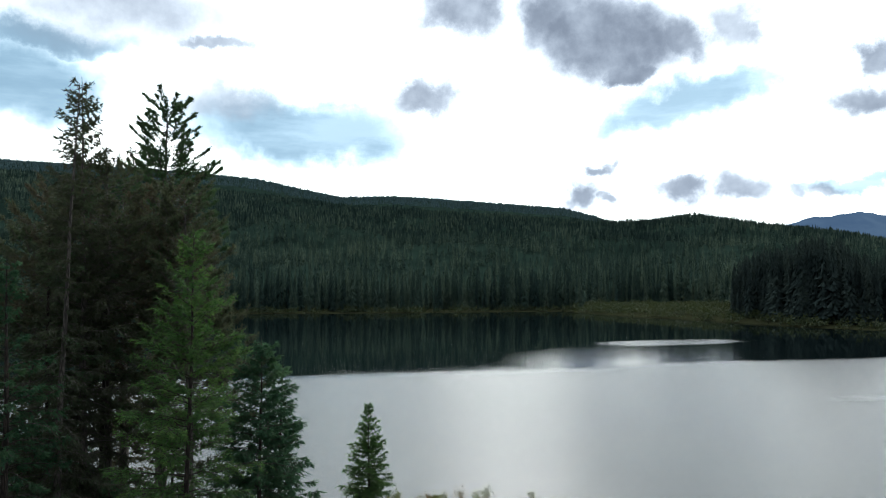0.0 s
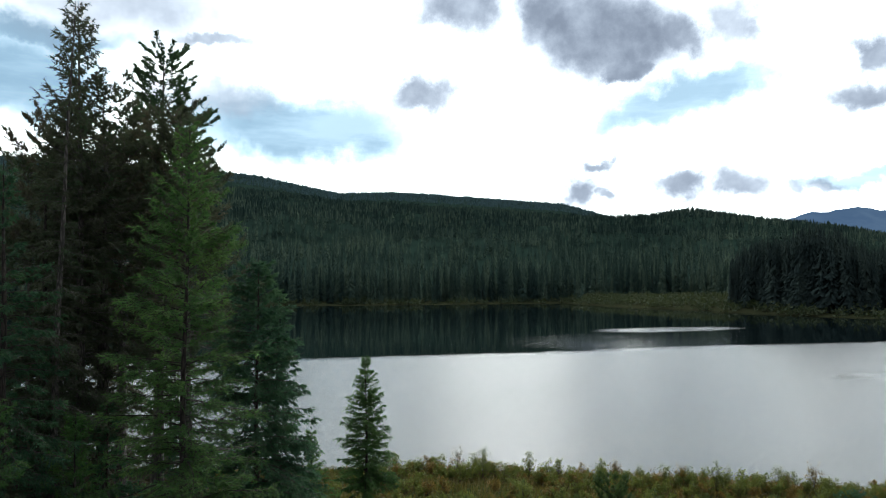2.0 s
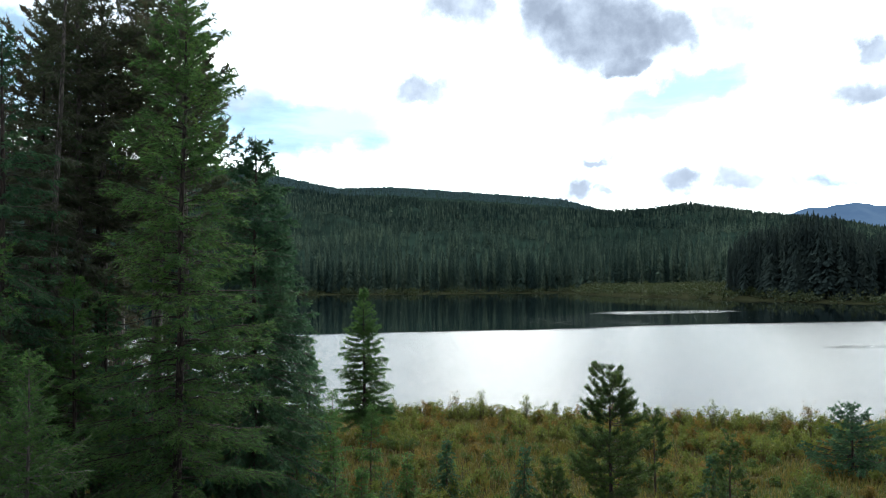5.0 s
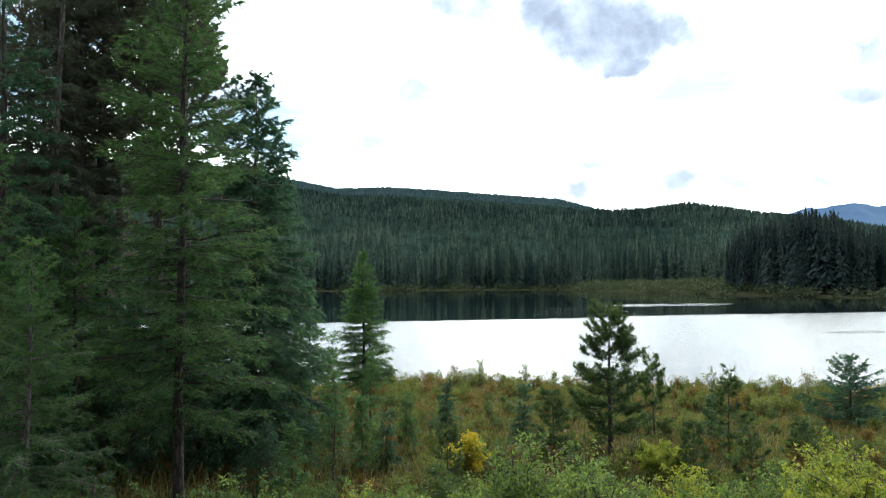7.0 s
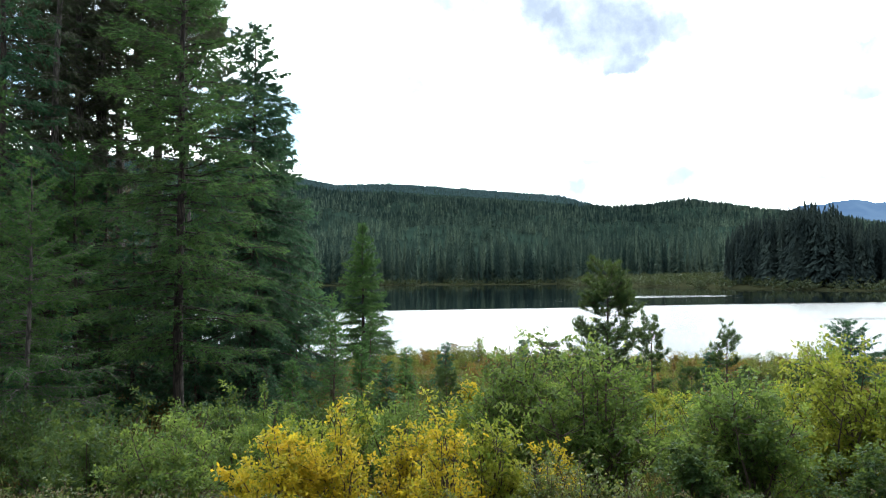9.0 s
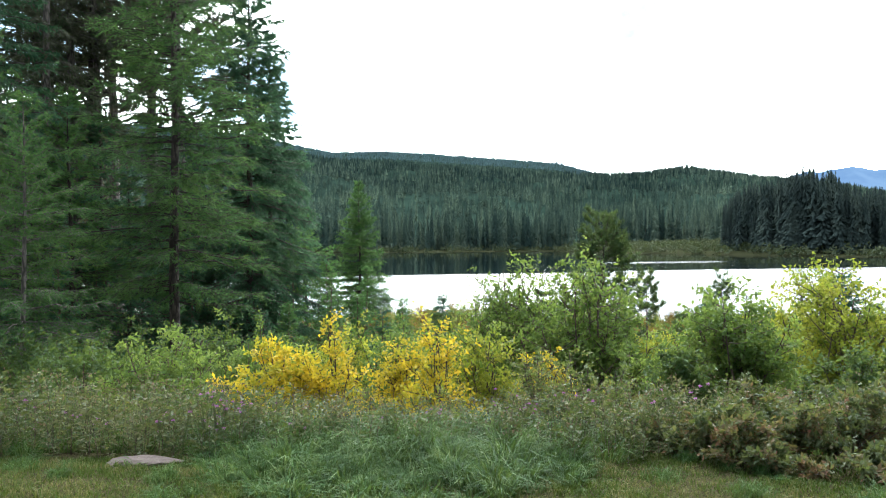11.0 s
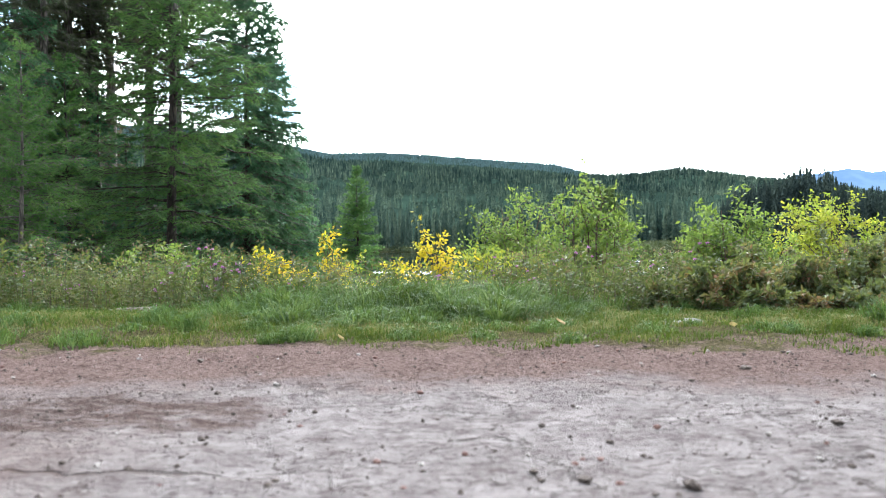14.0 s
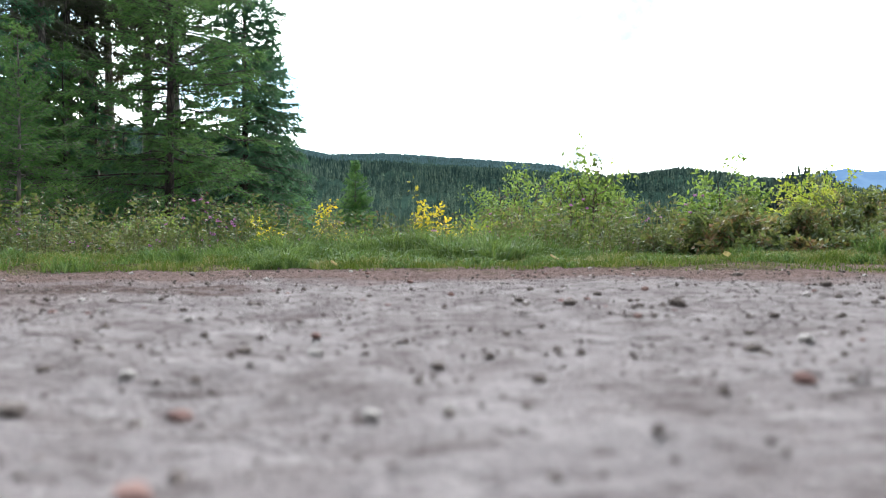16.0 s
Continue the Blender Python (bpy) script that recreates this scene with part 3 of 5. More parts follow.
# ---------------------------------------------------------------- distance
def simple_conifers(x, y, z, height, width, tiers, sides, rng):
    """Many far conifers at once: each a stack of ragged skirts on a bare foot."""
    m = len(x)
    verts, faces, at = [], [], 0
    turn = rng.uniform(0, 6.28, (m, 1))
    lean = rng.normal(0, 0.012, (m, 2)) * height[:, None]
    foot = rng.uniform(0.02, 0.2, m)
    for k in range(tiers):
        lo = foot + (1 - foot) * (k / tiers) ** 0.95
        hi = np.minimum(1.0, lo + (1 - foot) * 1.5 / tiers)
        if k == tiers - 1:
            hi = np.ones(m)
        r = width * (1 - lo) ** 0.85 * (0.6 + 0.8 * rng.random(m)) * 0.5
        a = np.arange(sides) * 2 * np.pi / sides + turn + k * 1.1
        ragged = 0.35 + 1.0 * rng.random((m, sides))
        ring = np.stack([x[:, None] + np.cos(a) * r[:, None] * ragged + lean[:, :1] * lo[:, None],
                         y[:, None] + np.sin(a) * r[:, None] * ragged + lean[:, 1:] * lo[:, None],
                         z[:, None] + (height * lo)[:, None] + rng.normal(0, 0.022, (m, sides)) * height[:, None]], -1)
        apex = np.stack([x + lean[:, 0] * hi, y + lean[:, 1] * hi, z + height * hi], -1)[:, None]
        verts.append(np.concatenate([ring, apex], 1))
    verts = np.stack(verts, 1)
    n = sides + 1
    base = np.arange(m * tiers) * n
    tri = np.stack([np.arange(sides), (np.arange(sides) + 1) % sides, np.full(sides, sides)], -1)
    faces = (base[:, None, None] + tri).reshape(-1, 3)
    return verts.reshape(-1, 3), faces, np.repeat(rng.random(m), tiers * n)


def bough_conifers(x, y, z, height, width, count, rng):
    """Far conifers of many single drooping boughs, with gaps between them."""
    m = len(x)
    u = 0.06 + 0.92 * rng.random((m, count)) ** 1.1
    u[:, 0] = 0.97
    a = rng.uniform(0, 6.28, (m, count))
    full = 0.5 * width[:, None] * (1 - u) ** 0.8 * rng.uniform(0.45, 1.2, (m, count)) * np.clip(0.4 + u * 4, 0, 1) + 0.012 * height[:, None]
    low = z[:, None] + height[:, None] * u
    drop = height[:, None] * rng.uniform(0.02, 0.09, (m, count)) * (1.1 - u)
    lean = rng.normal(0, 0.01, (m, 1, 2)) * height[:, None, None] * u[..., None]
    def spot(turn, reach, down):
        return np.stack([x[:, None] + lean[..., 0] + np.cos(a + turn) * full * reach, y[:, None] + lean[..., 1] + np.sin(a + turn) * full * reach, low - down], -1)
    crest = spot(0.0, 0.08, -0.035 * height[:, None])
    crest[..., 2] = np.minimum(crest[..., 2], (z + height)[:, None])
    verts = np.stack([crest, spot(-0.34, 0.72, drop * 0.8), spot(0.0, 1.0, drop), spot(0.34, 0.72, drop * 0.8)], 2).reshape(-1, 3)
    return verts, np.arange(len(verts)).reshape(-1, 4), np.repeat(rng.random(m), count * 4)


def scatter(rng, count, y_lo, y_hi, px_lo, px_hi):
    y = np.sqrt(rng.uniform(y_lo ** 2, y_hi ** 2, count))
    px = rng.uniform(px_lo, px_hi, count)
    return (px - 784) / FOCAL * y, y


def foot_posts(x, y, z, height, rng):
    """Bare lower stems that show at the wood's edge."""
    m = len(x)
    paths = np.stack([np.stack([x, y, z - 0.5], -1), np.stack([x, y, z + height * 0.45], -1)], 1)
    return tubes(paths, np.stack([np.full(m, 0.2), np.full(m, 0.1)], 1), 4)


def forest(name, label, x, y, height, width, tiers, sides, material, rng, sunk=0.0, boughs=0):
    z = ground_height(x, y) - sunk
    v, f, own = bough_conifers(x, y, z - 0.3, height, width, boughs, rng) if boughs else simple_conifers(x, y, z - 0.3, height, width, tiers, sides, rng)
    tagged(new(name, np_mesh(name, v, f, material, own=own)), label, "forest", kind="stuff")


rng = np.random.default_rng(11)
# the wooded slope across the water: its lower half, then the upper
for name, label, count, y_lo, y_hi in (("forest_slope", "dark green conifer forest covering a long hillside", 9500, 470, 1150),
                                       ("forest_heights", "dark green conifer forest on the upper hillside", 30000, 1150, FRONT_Y + 30)):
    x, y = scatter(rng, count, y_lo, y_hi, -120, 1700)
    keep = y > far_shore(x, y) + 55 + np.where(sight(x, y) > 1040, 60, 0)
    keep &= rng.random(len(x)) < 0.75 + 0.4 * swell(x * 0.16, y * 0.12)
    x, y = x[keep], y[keep]
    h = rng.uniform(14, 29, len(x)) * (1 + 0.2 * swell(x * 0.3, y * 0.3))
    if y_lo < 1000:
        forest(name, label, x, y, h * 0.72, h * rng.uniform(0.22, 0.32, len(x)), 0, 0, hazy_forest_green, rng, boughs=64)
    else:
        forest(name, label, x, y, h * 0.6, h * rng.uniform(0.20, 0.29, len(x)), 4, 5, hazy_forest_green, rng)
# the front rows along the far shore
x, y = scatter(rng, 2600, 460, 620, -120, 1320)
s = far_shore(x, y)
deep = np.where(sight(x, y) > 1030, 120, 14)
keep = (y > s + deep) & (y < s + deep + 60)
x, y = x[keep], y[keep]
h = rng.uniform(19, 32, len(x)) * (1 + 0.15 * swell(x * 0.5, y * 0.2))
forest("forest_edge", "tall dark conifers standing along the far shore", x, y, h, h * rng.uniform(0.18, 0.28, len(x)), 0, 0, hazy_forest_green, rng, boughs=180)
v, f = foot_posts(x, y, ground_height(x, y), h, rng)
tagged(new("forest_trunks", np_mesh("forest_trunks", v, f, brown_bark)), "bare lower trunks at the edge of the forest", "tree trunks", kind="stuff")
# trees on the ridge behind, haze painted into their blue-green
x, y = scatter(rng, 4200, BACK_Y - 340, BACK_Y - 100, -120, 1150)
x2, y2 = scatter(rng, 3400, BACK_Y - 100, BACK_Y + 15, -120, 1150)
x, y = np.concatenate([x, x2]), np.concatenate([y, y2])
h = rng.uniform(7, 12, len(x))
forest("forest_ridge", "forest on the ridge farther off, coloured blue-green for haze", x, y, h, h * 0.75, 2, 4, hazy_ridge_green, rng, 0.8)
# the grove on the point at the right, its needles darkened for thinner haze
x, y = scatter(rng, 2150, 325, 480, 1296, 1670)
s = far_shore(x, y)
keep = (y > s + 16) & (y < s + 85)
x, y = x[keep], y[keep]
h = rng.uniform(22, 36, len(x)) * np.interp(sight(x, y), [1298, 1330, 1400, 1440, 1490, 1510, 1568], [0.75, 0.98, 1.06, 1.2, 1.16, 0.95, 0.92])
forest("forest_point", "dense grove of tall spruces on a lake point, darkened for thinner haze", x, y, h, h * rng.uniform(0.18, 0.27, len(x)), 0, 0, grove_less_haze, rng, boughs=230)
v, f = foot_posts(x, y, ground_height(x, y), h, rng)
tagged(new("grove_trunks", np_mesh("grove_trunks", v, f, brown_bark)), "bare lower trunks of the grove on the point", "tree trunks", kind="stuff")


def shore_brush():
    """Willow scrub and sedge along the far shore and on the marsh."""
    r = np.random.default_rng(5)
    x, y = scatter(r, 11000, 300, 620, -60, 1640)
    s = far_shore(x, y)
    wide = np.interp(sight(x, y), [1000, 1060, 1300, 1340, 1600], [14, 120, 110, 40, 60])
    keep = (y > s + 1) & (y < s + wide)
    x, y = x[keep], y[keep]
    z = ground_height(x, y)
    size = r.uniform(0.8, 3.0, len(x)) * np.interp(sight(x, y), [1000, 1100, 1280, 1330], [1.2, 1.1, 1.1, 1.35])
    n = 22
    at = np.repeat(np.stack([x, y, z], 1), n, 0)
    sz = np.repeat(size, n)
    off = r.normal(size=(len(at), 3)) * np.array([0.55, 0.55, 0.35]) * sz[:, None]
    off[:, 2] = np.abs(off[:, 2] + 0.45 * sz)
    v, f = leaves(at + off, unit(r.normal(size=(len(at), 3)) + [0, 0, 0.6]), 0.5 * sz, 0.36 * sz, r)
    tagged(new("shore_brush", np_mesh("shore_brush", v, f, marsh_green)), "olive willow scrub and sedge along the far shore", "shrubs", kind="stuff")


shore_brush()


def mountain():
    """The blue range beyond the hills, its haze put into a glowing colour."""
    cols = 90
    px = np.linspace(1330, 2000, cols)
    crest = np.interp(px, [1330, 1400, 1425, 1445, 1460, 1490, 1530, 1545, 1568, 1650, 1800, 2000], [440, 396, 388, 382, 385, 379, 374, 377, 381, 372, 385, 420])
    crest = crest + np.sin(px * 0.21) * 0.6 + np.sin(px * 0.53) * 0.4
    rows = 14
    verts = []
    for k in range(rows):
        t = k / (rows - 1)
        d = 4600 - 900 * (1 - t)
        top = 14.4 + (499.5 - crest) / FOCAL * 4600
        z = -60 + (top + 60) * t ** 0.8 + np.sin(px * 0.11 + k * 1.4) * 14 * t * (1 - t) * 4
        verts.append(np.stack([(px - 784) / FOCAL * d, np.full(cols, d), z], 1))
    i, j = np.meshgrid(np.arange(rows - 1), np.arange(cols - 1), indexing="ij")
    a = (i * cols + j).ravel()
    m = bpy.data.materials.new("haze_blue_glow")
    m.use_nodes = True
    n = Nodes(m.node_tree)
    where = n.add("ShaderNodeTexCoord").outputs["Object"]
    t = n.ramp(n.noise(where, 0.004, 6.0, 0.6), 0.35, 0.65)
    # blue of the air before the range, given off as emission
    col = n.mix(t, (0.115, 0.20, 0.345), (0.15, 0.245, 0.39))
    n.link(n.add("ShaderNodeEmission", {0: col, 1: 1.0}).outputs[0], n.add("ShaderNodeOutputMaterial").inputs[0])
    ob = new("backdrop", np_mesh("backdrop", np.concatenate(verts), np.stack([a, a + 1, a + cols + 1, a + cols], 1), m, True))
    tagged(ob, "mountain range far beyond the hills, glowing in painted haze blue", "mountains", kind="structure")


mountain()


# ---------------------------------------------------------------- trees
def conifer(name, label, x, y, top, radius, crown, kind, seed, branches, density, foliage, wood, trunk, per=7, dead=0,
            twig=0.45, size=(0.10, 0.03), bare_top=0.0, taper=0.72, group="", droop=None):
    """One conifer. top: height of its tip; crown: share of the height where living limbs begin;
    density: twigs per metre of limb; per: needle sprays per twig."""
    r = np.random.default_rng(seed)
    ground = float(ground_height(x, y))
    h = top - ground
    tree = thing(name, label, "tree", x, y, ground - 0.05, group)
    bend = r.normal(0, 0.012, 2) * h
    def axis(z):
        u = np.clip(z / h, 0, 1)
        return np.stack([bend[0] * u * u + 0.02 * np.sin(z * 0.9 + seed), bend[1] * u * u + 0.02 * np.cos(z * 0.7 + seed), z], -1)
    zs = np.linspace(0, h, 22)
    rad = trunk * (1 - zs / h * 0.97) ** 0.9 + trunk * 0.35 * np.exp(-zs / (trunk * 2.5))
    v, f = tubes(axis(zs)[None], rad[None], 10)
    part("trunk", np_mesh("trunk", v, f, wood, True), tree)
    # limbs
    u = np.sort(r.random(branches) ** 0.9)
    zb = h * (crown + (0.985 - crown) * u)
    az = np.arange(branches) * 2.39996 + r.normal(0, 0.35, branches)
    if kind == "pine":
        prof = np.clip(1.15 - u, 0.25, 1) ** 0.6 * np.clip(0.55 + u * 2.5, 0, 1)
    else:
        prof = np.clip(1 - u, 0.0, 1) ** taper * np.clip(0.7 + u * 2.2, 0, 1)
    length = np.maximum(radius * prof * r.uniform(0.5, 1.15, branches), 0.18 + 0.02 * h * 0.3)
    if kind == "spruce":
        rise, sag, lift = np.interp(u, [0, 0.5, 1], [-0.12, 0.12, 0.9]), -0.55, 0.32
    elif kind == "larch":
        rise, sag, lift = np.interp(u, [0, 0.5, 1], [-0.05, 0.18, 0.9]), -0.25, 0.18
    else:
        rise, sag, lift = np.interp(u, [0, 0.5, 1], [-0.1, 0.12, 0.5]), -0.12, 0.3
    if droop is not None:
        sag = droop
    rise = rise + r.normal(0, 0.10, branches)
    out = np.stack([np.cos(az), np.sin(az), np.zeros(branches)], 1)
    start = axis(zb)
    def limb(i, s):
        s = s[:, None] if s.ndim == 1 else s
        p = start[i] + out[i] * (length[i][:, None] * s)
        p[:, 2] += length[i] * (rise[i] * s[:, 0] + sag * s[:, 0] ** 2 + lift * s[:, 0] ** 3)
        return p
    i = np.repeat(np.arange(branches), 6)
    s = np.tile(np.linspace(0, 1, 6), branches)
    paths = limb(i, s).reshape(branches, 6, 3)
    paths[:, 1:-1] += r.normal(0, 0.02, (branches, 4, 3)) * length[:, None, None]
    thick = np.clip(length * 0.013, 0.006, trunk * 0.45)[:, None] * np.linspace(1, 0.25, 6)
    pieces = [tubes(paths, thick, 3)]
    if dead:
        zd = h * r.uniform(0.1, crown + 0.12, dead)
        ad = r.uniform(0, 6.28, dead)
        ld = r.uniform(0.4, 1.6, dead) * min(1.0, radius / 2)
        od = np.stack([np.cos(ad), np.sin(ad), r.normal(-0.15, 0.2, dead)], 1)
        p = axis(zd)[:, None] + od[:, None] * (ld[:, None] * np.linspace(0, 1, 5))[..., None]
        p[:, 2:] += r.normal(0, 0.05, (dead, 3, 3))
        pieces.append(tubes(p, np.full((dead, 1), 0.018) * np.linspace(1, 0.3, 5), 4))
    # twigs, then needle sprays along them
    live = r.random(branches) > np.where(u > 1 - bare_top, 0.75, 0.03)
    count = np.where(live, np.ceil(density * length), 0).astype(int)
    i = np.repeat(np.arange(branches), count)
    s = 1 - r.random(len(i)) ** (1.6 if kind == "pine" else 1.2) * (0.6 if kind == "pine" else 0.88)
    at = limb(i, s)
    ahead = unit(limb(i, np.clip(s + 0.03, 0, 1.1)) - limb(i, s - 0.03))
    flank = unit(np.cross(ahead, np.array([0, 0, 1.0]))) * r.choice([-1, 1], len(i))[:, None]
    hang = {"spruce": -0.45, "larch": -0.28, "pine": 0.3}[kind]
    way = unit(ahead * r.uniform(0.35, 1.0, (len(i), 1)) + flank * r.uniform(0.1, 0.9, (len(i), 1)) + np.array([0, 0, 1.0]) * (hang + r.normal(0, 0.28, (len(i), 1))))
    tl = twig * (0.3 + 0.85 * r.random(len(i))) * np.clip(length[i] / radius * 1.4, 0.35, 1.0)
    shoot = tubes(np.stack([at, at + way * tl[:, None]], 1), np.stack([np.full(len(i), 0.008), np.full(len(i), 0.003)], 1), 3)
    pieces.append(shoot)
    v, f = joined(pieces)
    tagged(part("limbwork", np_mesh("limbwork", v, f, wood), tree), kind="stuff")
    q = np.repeat(np.arange(len(i)), per)
    w = 1 - r.random(len(q)) ** 1.3 * 0.55 if kind == "pine" else r.random(len(q))
    root = at[q] + way[q] * (tl[q] * w)[:, None]
    if kind != "pine":
        root[:, 2] -= 0.15 * tl[q] * w ** 2
    aim = unit(way[q] + r.normal(0, {"spruce": 0.42, "larch": 0.55, "pine": 1.0}[kind], (len(q), 3)))
    v, f = needles(root, aim, size[0] * r.uniform(0.6, 1.3, len(q)), size[1] * r.uniform(0.7, 1.3, len(q)), r)
    tint = np.clip(0.5 * r.random(branches)[i] + 0.5 * r.random(len(i)), 0, 1)
    part("foliage", np_mesh("foliage", v, f, foliage, own=np.repeat(tint[q], 3)), tree)
    return tree


conifer("larch", "tall green larch with feathery drooping branches beside the lake", -7.27, 20.7, 16.05, 2.95, 0.14, "larch", 1, 290, 30, larch_green, brown_bark, 0.16, per=11, dead=24, twig=0.5, size=(0.115, 0.022), taper=0.58)
conifer("spruce", "dense dark spruce with a pointed leaning tip", -7.0, 28.0, 12.4, 3.0, 0.05, "spruce", 2, 330, 26, spruce_green, brown_bark, 0.18, per=11, dead=10, twig=0.5, size=(0.14, 0.036), taper=0.5)
conifer("larch", "young larch with light green needles in the grove", -9.3, 16.7, 5.25, 2.36, 0.10, "larch", 3, 138, 31, larch_green, grey_bark, 0.085, per=12, dead=8, twig=0.36, size=(0.09, 0.018))
conifer("larch", "slender green larch among taller trunks", -12.1, 24.5, 7.0, 2.56, 0.12, "larch", 4, 149, 27, larch_green, brown_bark, 0.12, per=11, dead=12, size=(0.115, 0.024))
conifer("spruce", "very tall old spruce with a ragged top", -14.0, 28.6, 22.6, 2.5, 0.34, "spruce", 5, 290, 17, old_needles, grey_bark, 0.25, per=10, dead=50, twig=0.5, size=(0.15, 0.036), taper=0.5, droop=-0.25)
conifer("spruce", "half-dead old spruce with bare upper limbs", -13.9, 26.2, 21.9, 1.8, 0.3, "spruce", 6, 190, 17, old_needles, grey_bark, 0.2, per=10, dead=60, bare_top=0.2, size=(0.14, 0.034))
conifer("pine", "old pine with a thick grey trunk and clumped crown", -17.0, 44.0, 25.6, 3.8, 0.64, "pine", 7, 190, 22, pine_green, grey_bark, 0.40, per=13, dead=50, twig=0.4, size=(0.15, 0.04))
conifer("pine", "old pine with a rounded brownish crown", -10.6, 31.0, 18.6, 3.0, 0.45, "pine", 8, 200, 18, old_needles, grey_bark, 0.30, per=12, dead=30, twig=0.55, size=(0.16, 0.04))
conifer("pine", "old brown-needled pine crowded among the spruces", -15.0, 34.5, 18.6, 3.2, 0.5, "pine", 36, 170, 18, brown_needles, grey_bark, 0.36, per=11, dead=30, twig=0.55, size=(0.17, 0.045))
conifer("spruce", "thin dark spruce standing in shade under taller trees", -10.6, 25.6, 4.4, 1.44, 0.05, "spruce", 9, 149, 25, spruce_green, brown_bark, 0.10, per=8, dead=8, twig=0.35, size=(0.115, 0.042))
conifer("larch", "broad green larch at the grove's side", -12.7, 20.5, 9.1, 2.9, 0.12, "larch", 10, 180, 24, larch_green, brown_bark, 0.16, per=11, dead=15, twig=0.5, size=(0.115, 0.026))
conifer("spruce", "tall shaggy spruce on the outer side of the grove", -14.3, 24.0, 15.4, 3.2, 0.22, "spruce", 34, 170, 18, spruce_green, brown_bark, 0.24, per=10, dead=20, size=(0.15, 0.036))
conifer("spruce", "shaggy old spruce with brownish lower boughs", -15.4, 28.5, 16.8, 3.2, 0.35, "spruce", 35, 125, 17, old_needles, brown_bark, 0.24, per=7, dead=20, size=(0.17, 0.06))
conifer("spruce", "broad dark spruce on the grove's edge", -17.0, 26.5, 15.6, 4.05, 0.32, "spruce", 12, 140, 18, old_needles, brown_bark, 0.24, per=5, dead=20, size=(0.17, 0.06))
conifer("spruce", "dark spruce in the shade of the grove", -14.0, 30.0, 17.0, 3.4, 0.45, "spruce", 13, 90, 14, old_needles, brown_bark, 0.2, per=5, dead=20, size=(0.19, 0.07))
conifer("spruce", "dark spruce behind the larches by the water", -7.15, 32.0, 10.9, 2.7, 0.08, "spruce", 14, 250, 22, spruce_green, brown_bark, 0.16, per=5, dead=16, size=(0.17, 0.06))
conifer("larch", "slim young larch near the lake shore", -6.65, 38.3, 3.5, 1.55, 0.18, "larch", 15, 126, 21, larch_green, brown_bark, 0.10, per=14, dead=18, size=(0.12, 0.026))
conifer("larch", "lone larch with a dense top and sparse lower limbs", -5.15, 51.0, 6.0, 2.5, 0.12, "larch", 16, 250, 24, larch_green, brown_bark, 0.14, per=15, dead=40, size=(0.13, 0.03))
conifer("larch", "thin young larch with airy branches", -3.45, 24.8, 0.6, 0.92, 0.12, "larch", 17, 80, 18, larch_green, twig_bark, 0.05, per=7, dead=10, twig=0.3, size=(0.079, 0.027))
conifer("larch", "thin young larch rising from the meadow", -4.9, 34.5, 1.6, 1.09, 0.15, "larch", 18, 80, 18, larch_green, twig_bark, 0.06, per=7, dead=10, twig=0.3, size=(0.104, 0.036))
conifer("spruce", "small dark spruce at the grove's foot", -5.6, 24.2, -0.6, 1.03, 0.05, "spruce", 19, 80, 21, spruce_green, twig_bark, 0.05, per=7, twig=0.28, size=(0.086, 0.032))
conifer("spruce", "young dark spruce growing under the old trees", -11.2, 22.0, 1.6, 1.2, 0.04, "spruce", 51, 90, 16, spruce_green, twig_bark, 0.06, per=7, dead=4, twig=0.34, size=(0.13, 0.045), group="young spruces in the grove")
conifer("spruce", "young dark spruce growing under the old trees", -12.4, 27.0, 1.4, 1.3, 0.04, "spruce", 52, 90, 16, spruce_green, twig_bark, 0.06, per=7, dead=4, twig=0.34, size=(0.13, 0.045), group="young spruces in the grove")
conifer("spruce", "young dark spruce growing under the old trees", -8.6, 26.2, 1.0, 1.2, 0.04, "spruce", 53, 90, 16, spruce_green, twig_bark, 0.06, per=7, dead=4, twig=0.34, size=(0.13, 0.045), group="young spruces in the grove")
conifer("spruce", "young dark spruce growing under the old trees", -8.6, 30.5, 2.0, 1.4, 0.04, "spruce", 54, 90, 16, spruce_green, twig_bark, 0.06, per=7, dead=4, twig=0.34, size=(0.13, 0.045), group="young spruces in the grove")
conifer("spruce", "young dark spruce growing under the old trees", -11.9, 20.0, 1.2, 1.1, 0.04, "spruce", 55, 90, 16, spruce_green, twig_bark, 0.06, per=7, dead=4, twig=0.34, size=(0.13, 0.045), group="young spruces in the grove")
conifer("spruce", "young dark spruce growing under the old trees", -7.7, 33.0, 0.6, 1.2, 0.04, "spruce", 56, 90, 16, spruce_green, twig_bark, 0.06, per=7, dead=4, twig=0.34, size=(0.13, 0.045), group="young spruces in the grove")
conifer("spruce", "young dark spruce growing under the old trees", -10.3, 28.8, 1.6, 1.3, 0.04, "spruce", 57, 90, 16, spruce_green, twig_bark, 0.06, per=7, dead=4, twig=0.34, size=(0.13, 0.045), group="young spruces in the grove")
conifer("spruce", "young dark spruce growing under the old trees", -13.6, 24.6, 1.8, 1.3, 0.04, "spruce", 58, 90, 16, spruce_green, twig_bark, 0.06, per=7, dead=4, twig=0.34, size=(0.13, 0.045), group="young spruces in the grove")
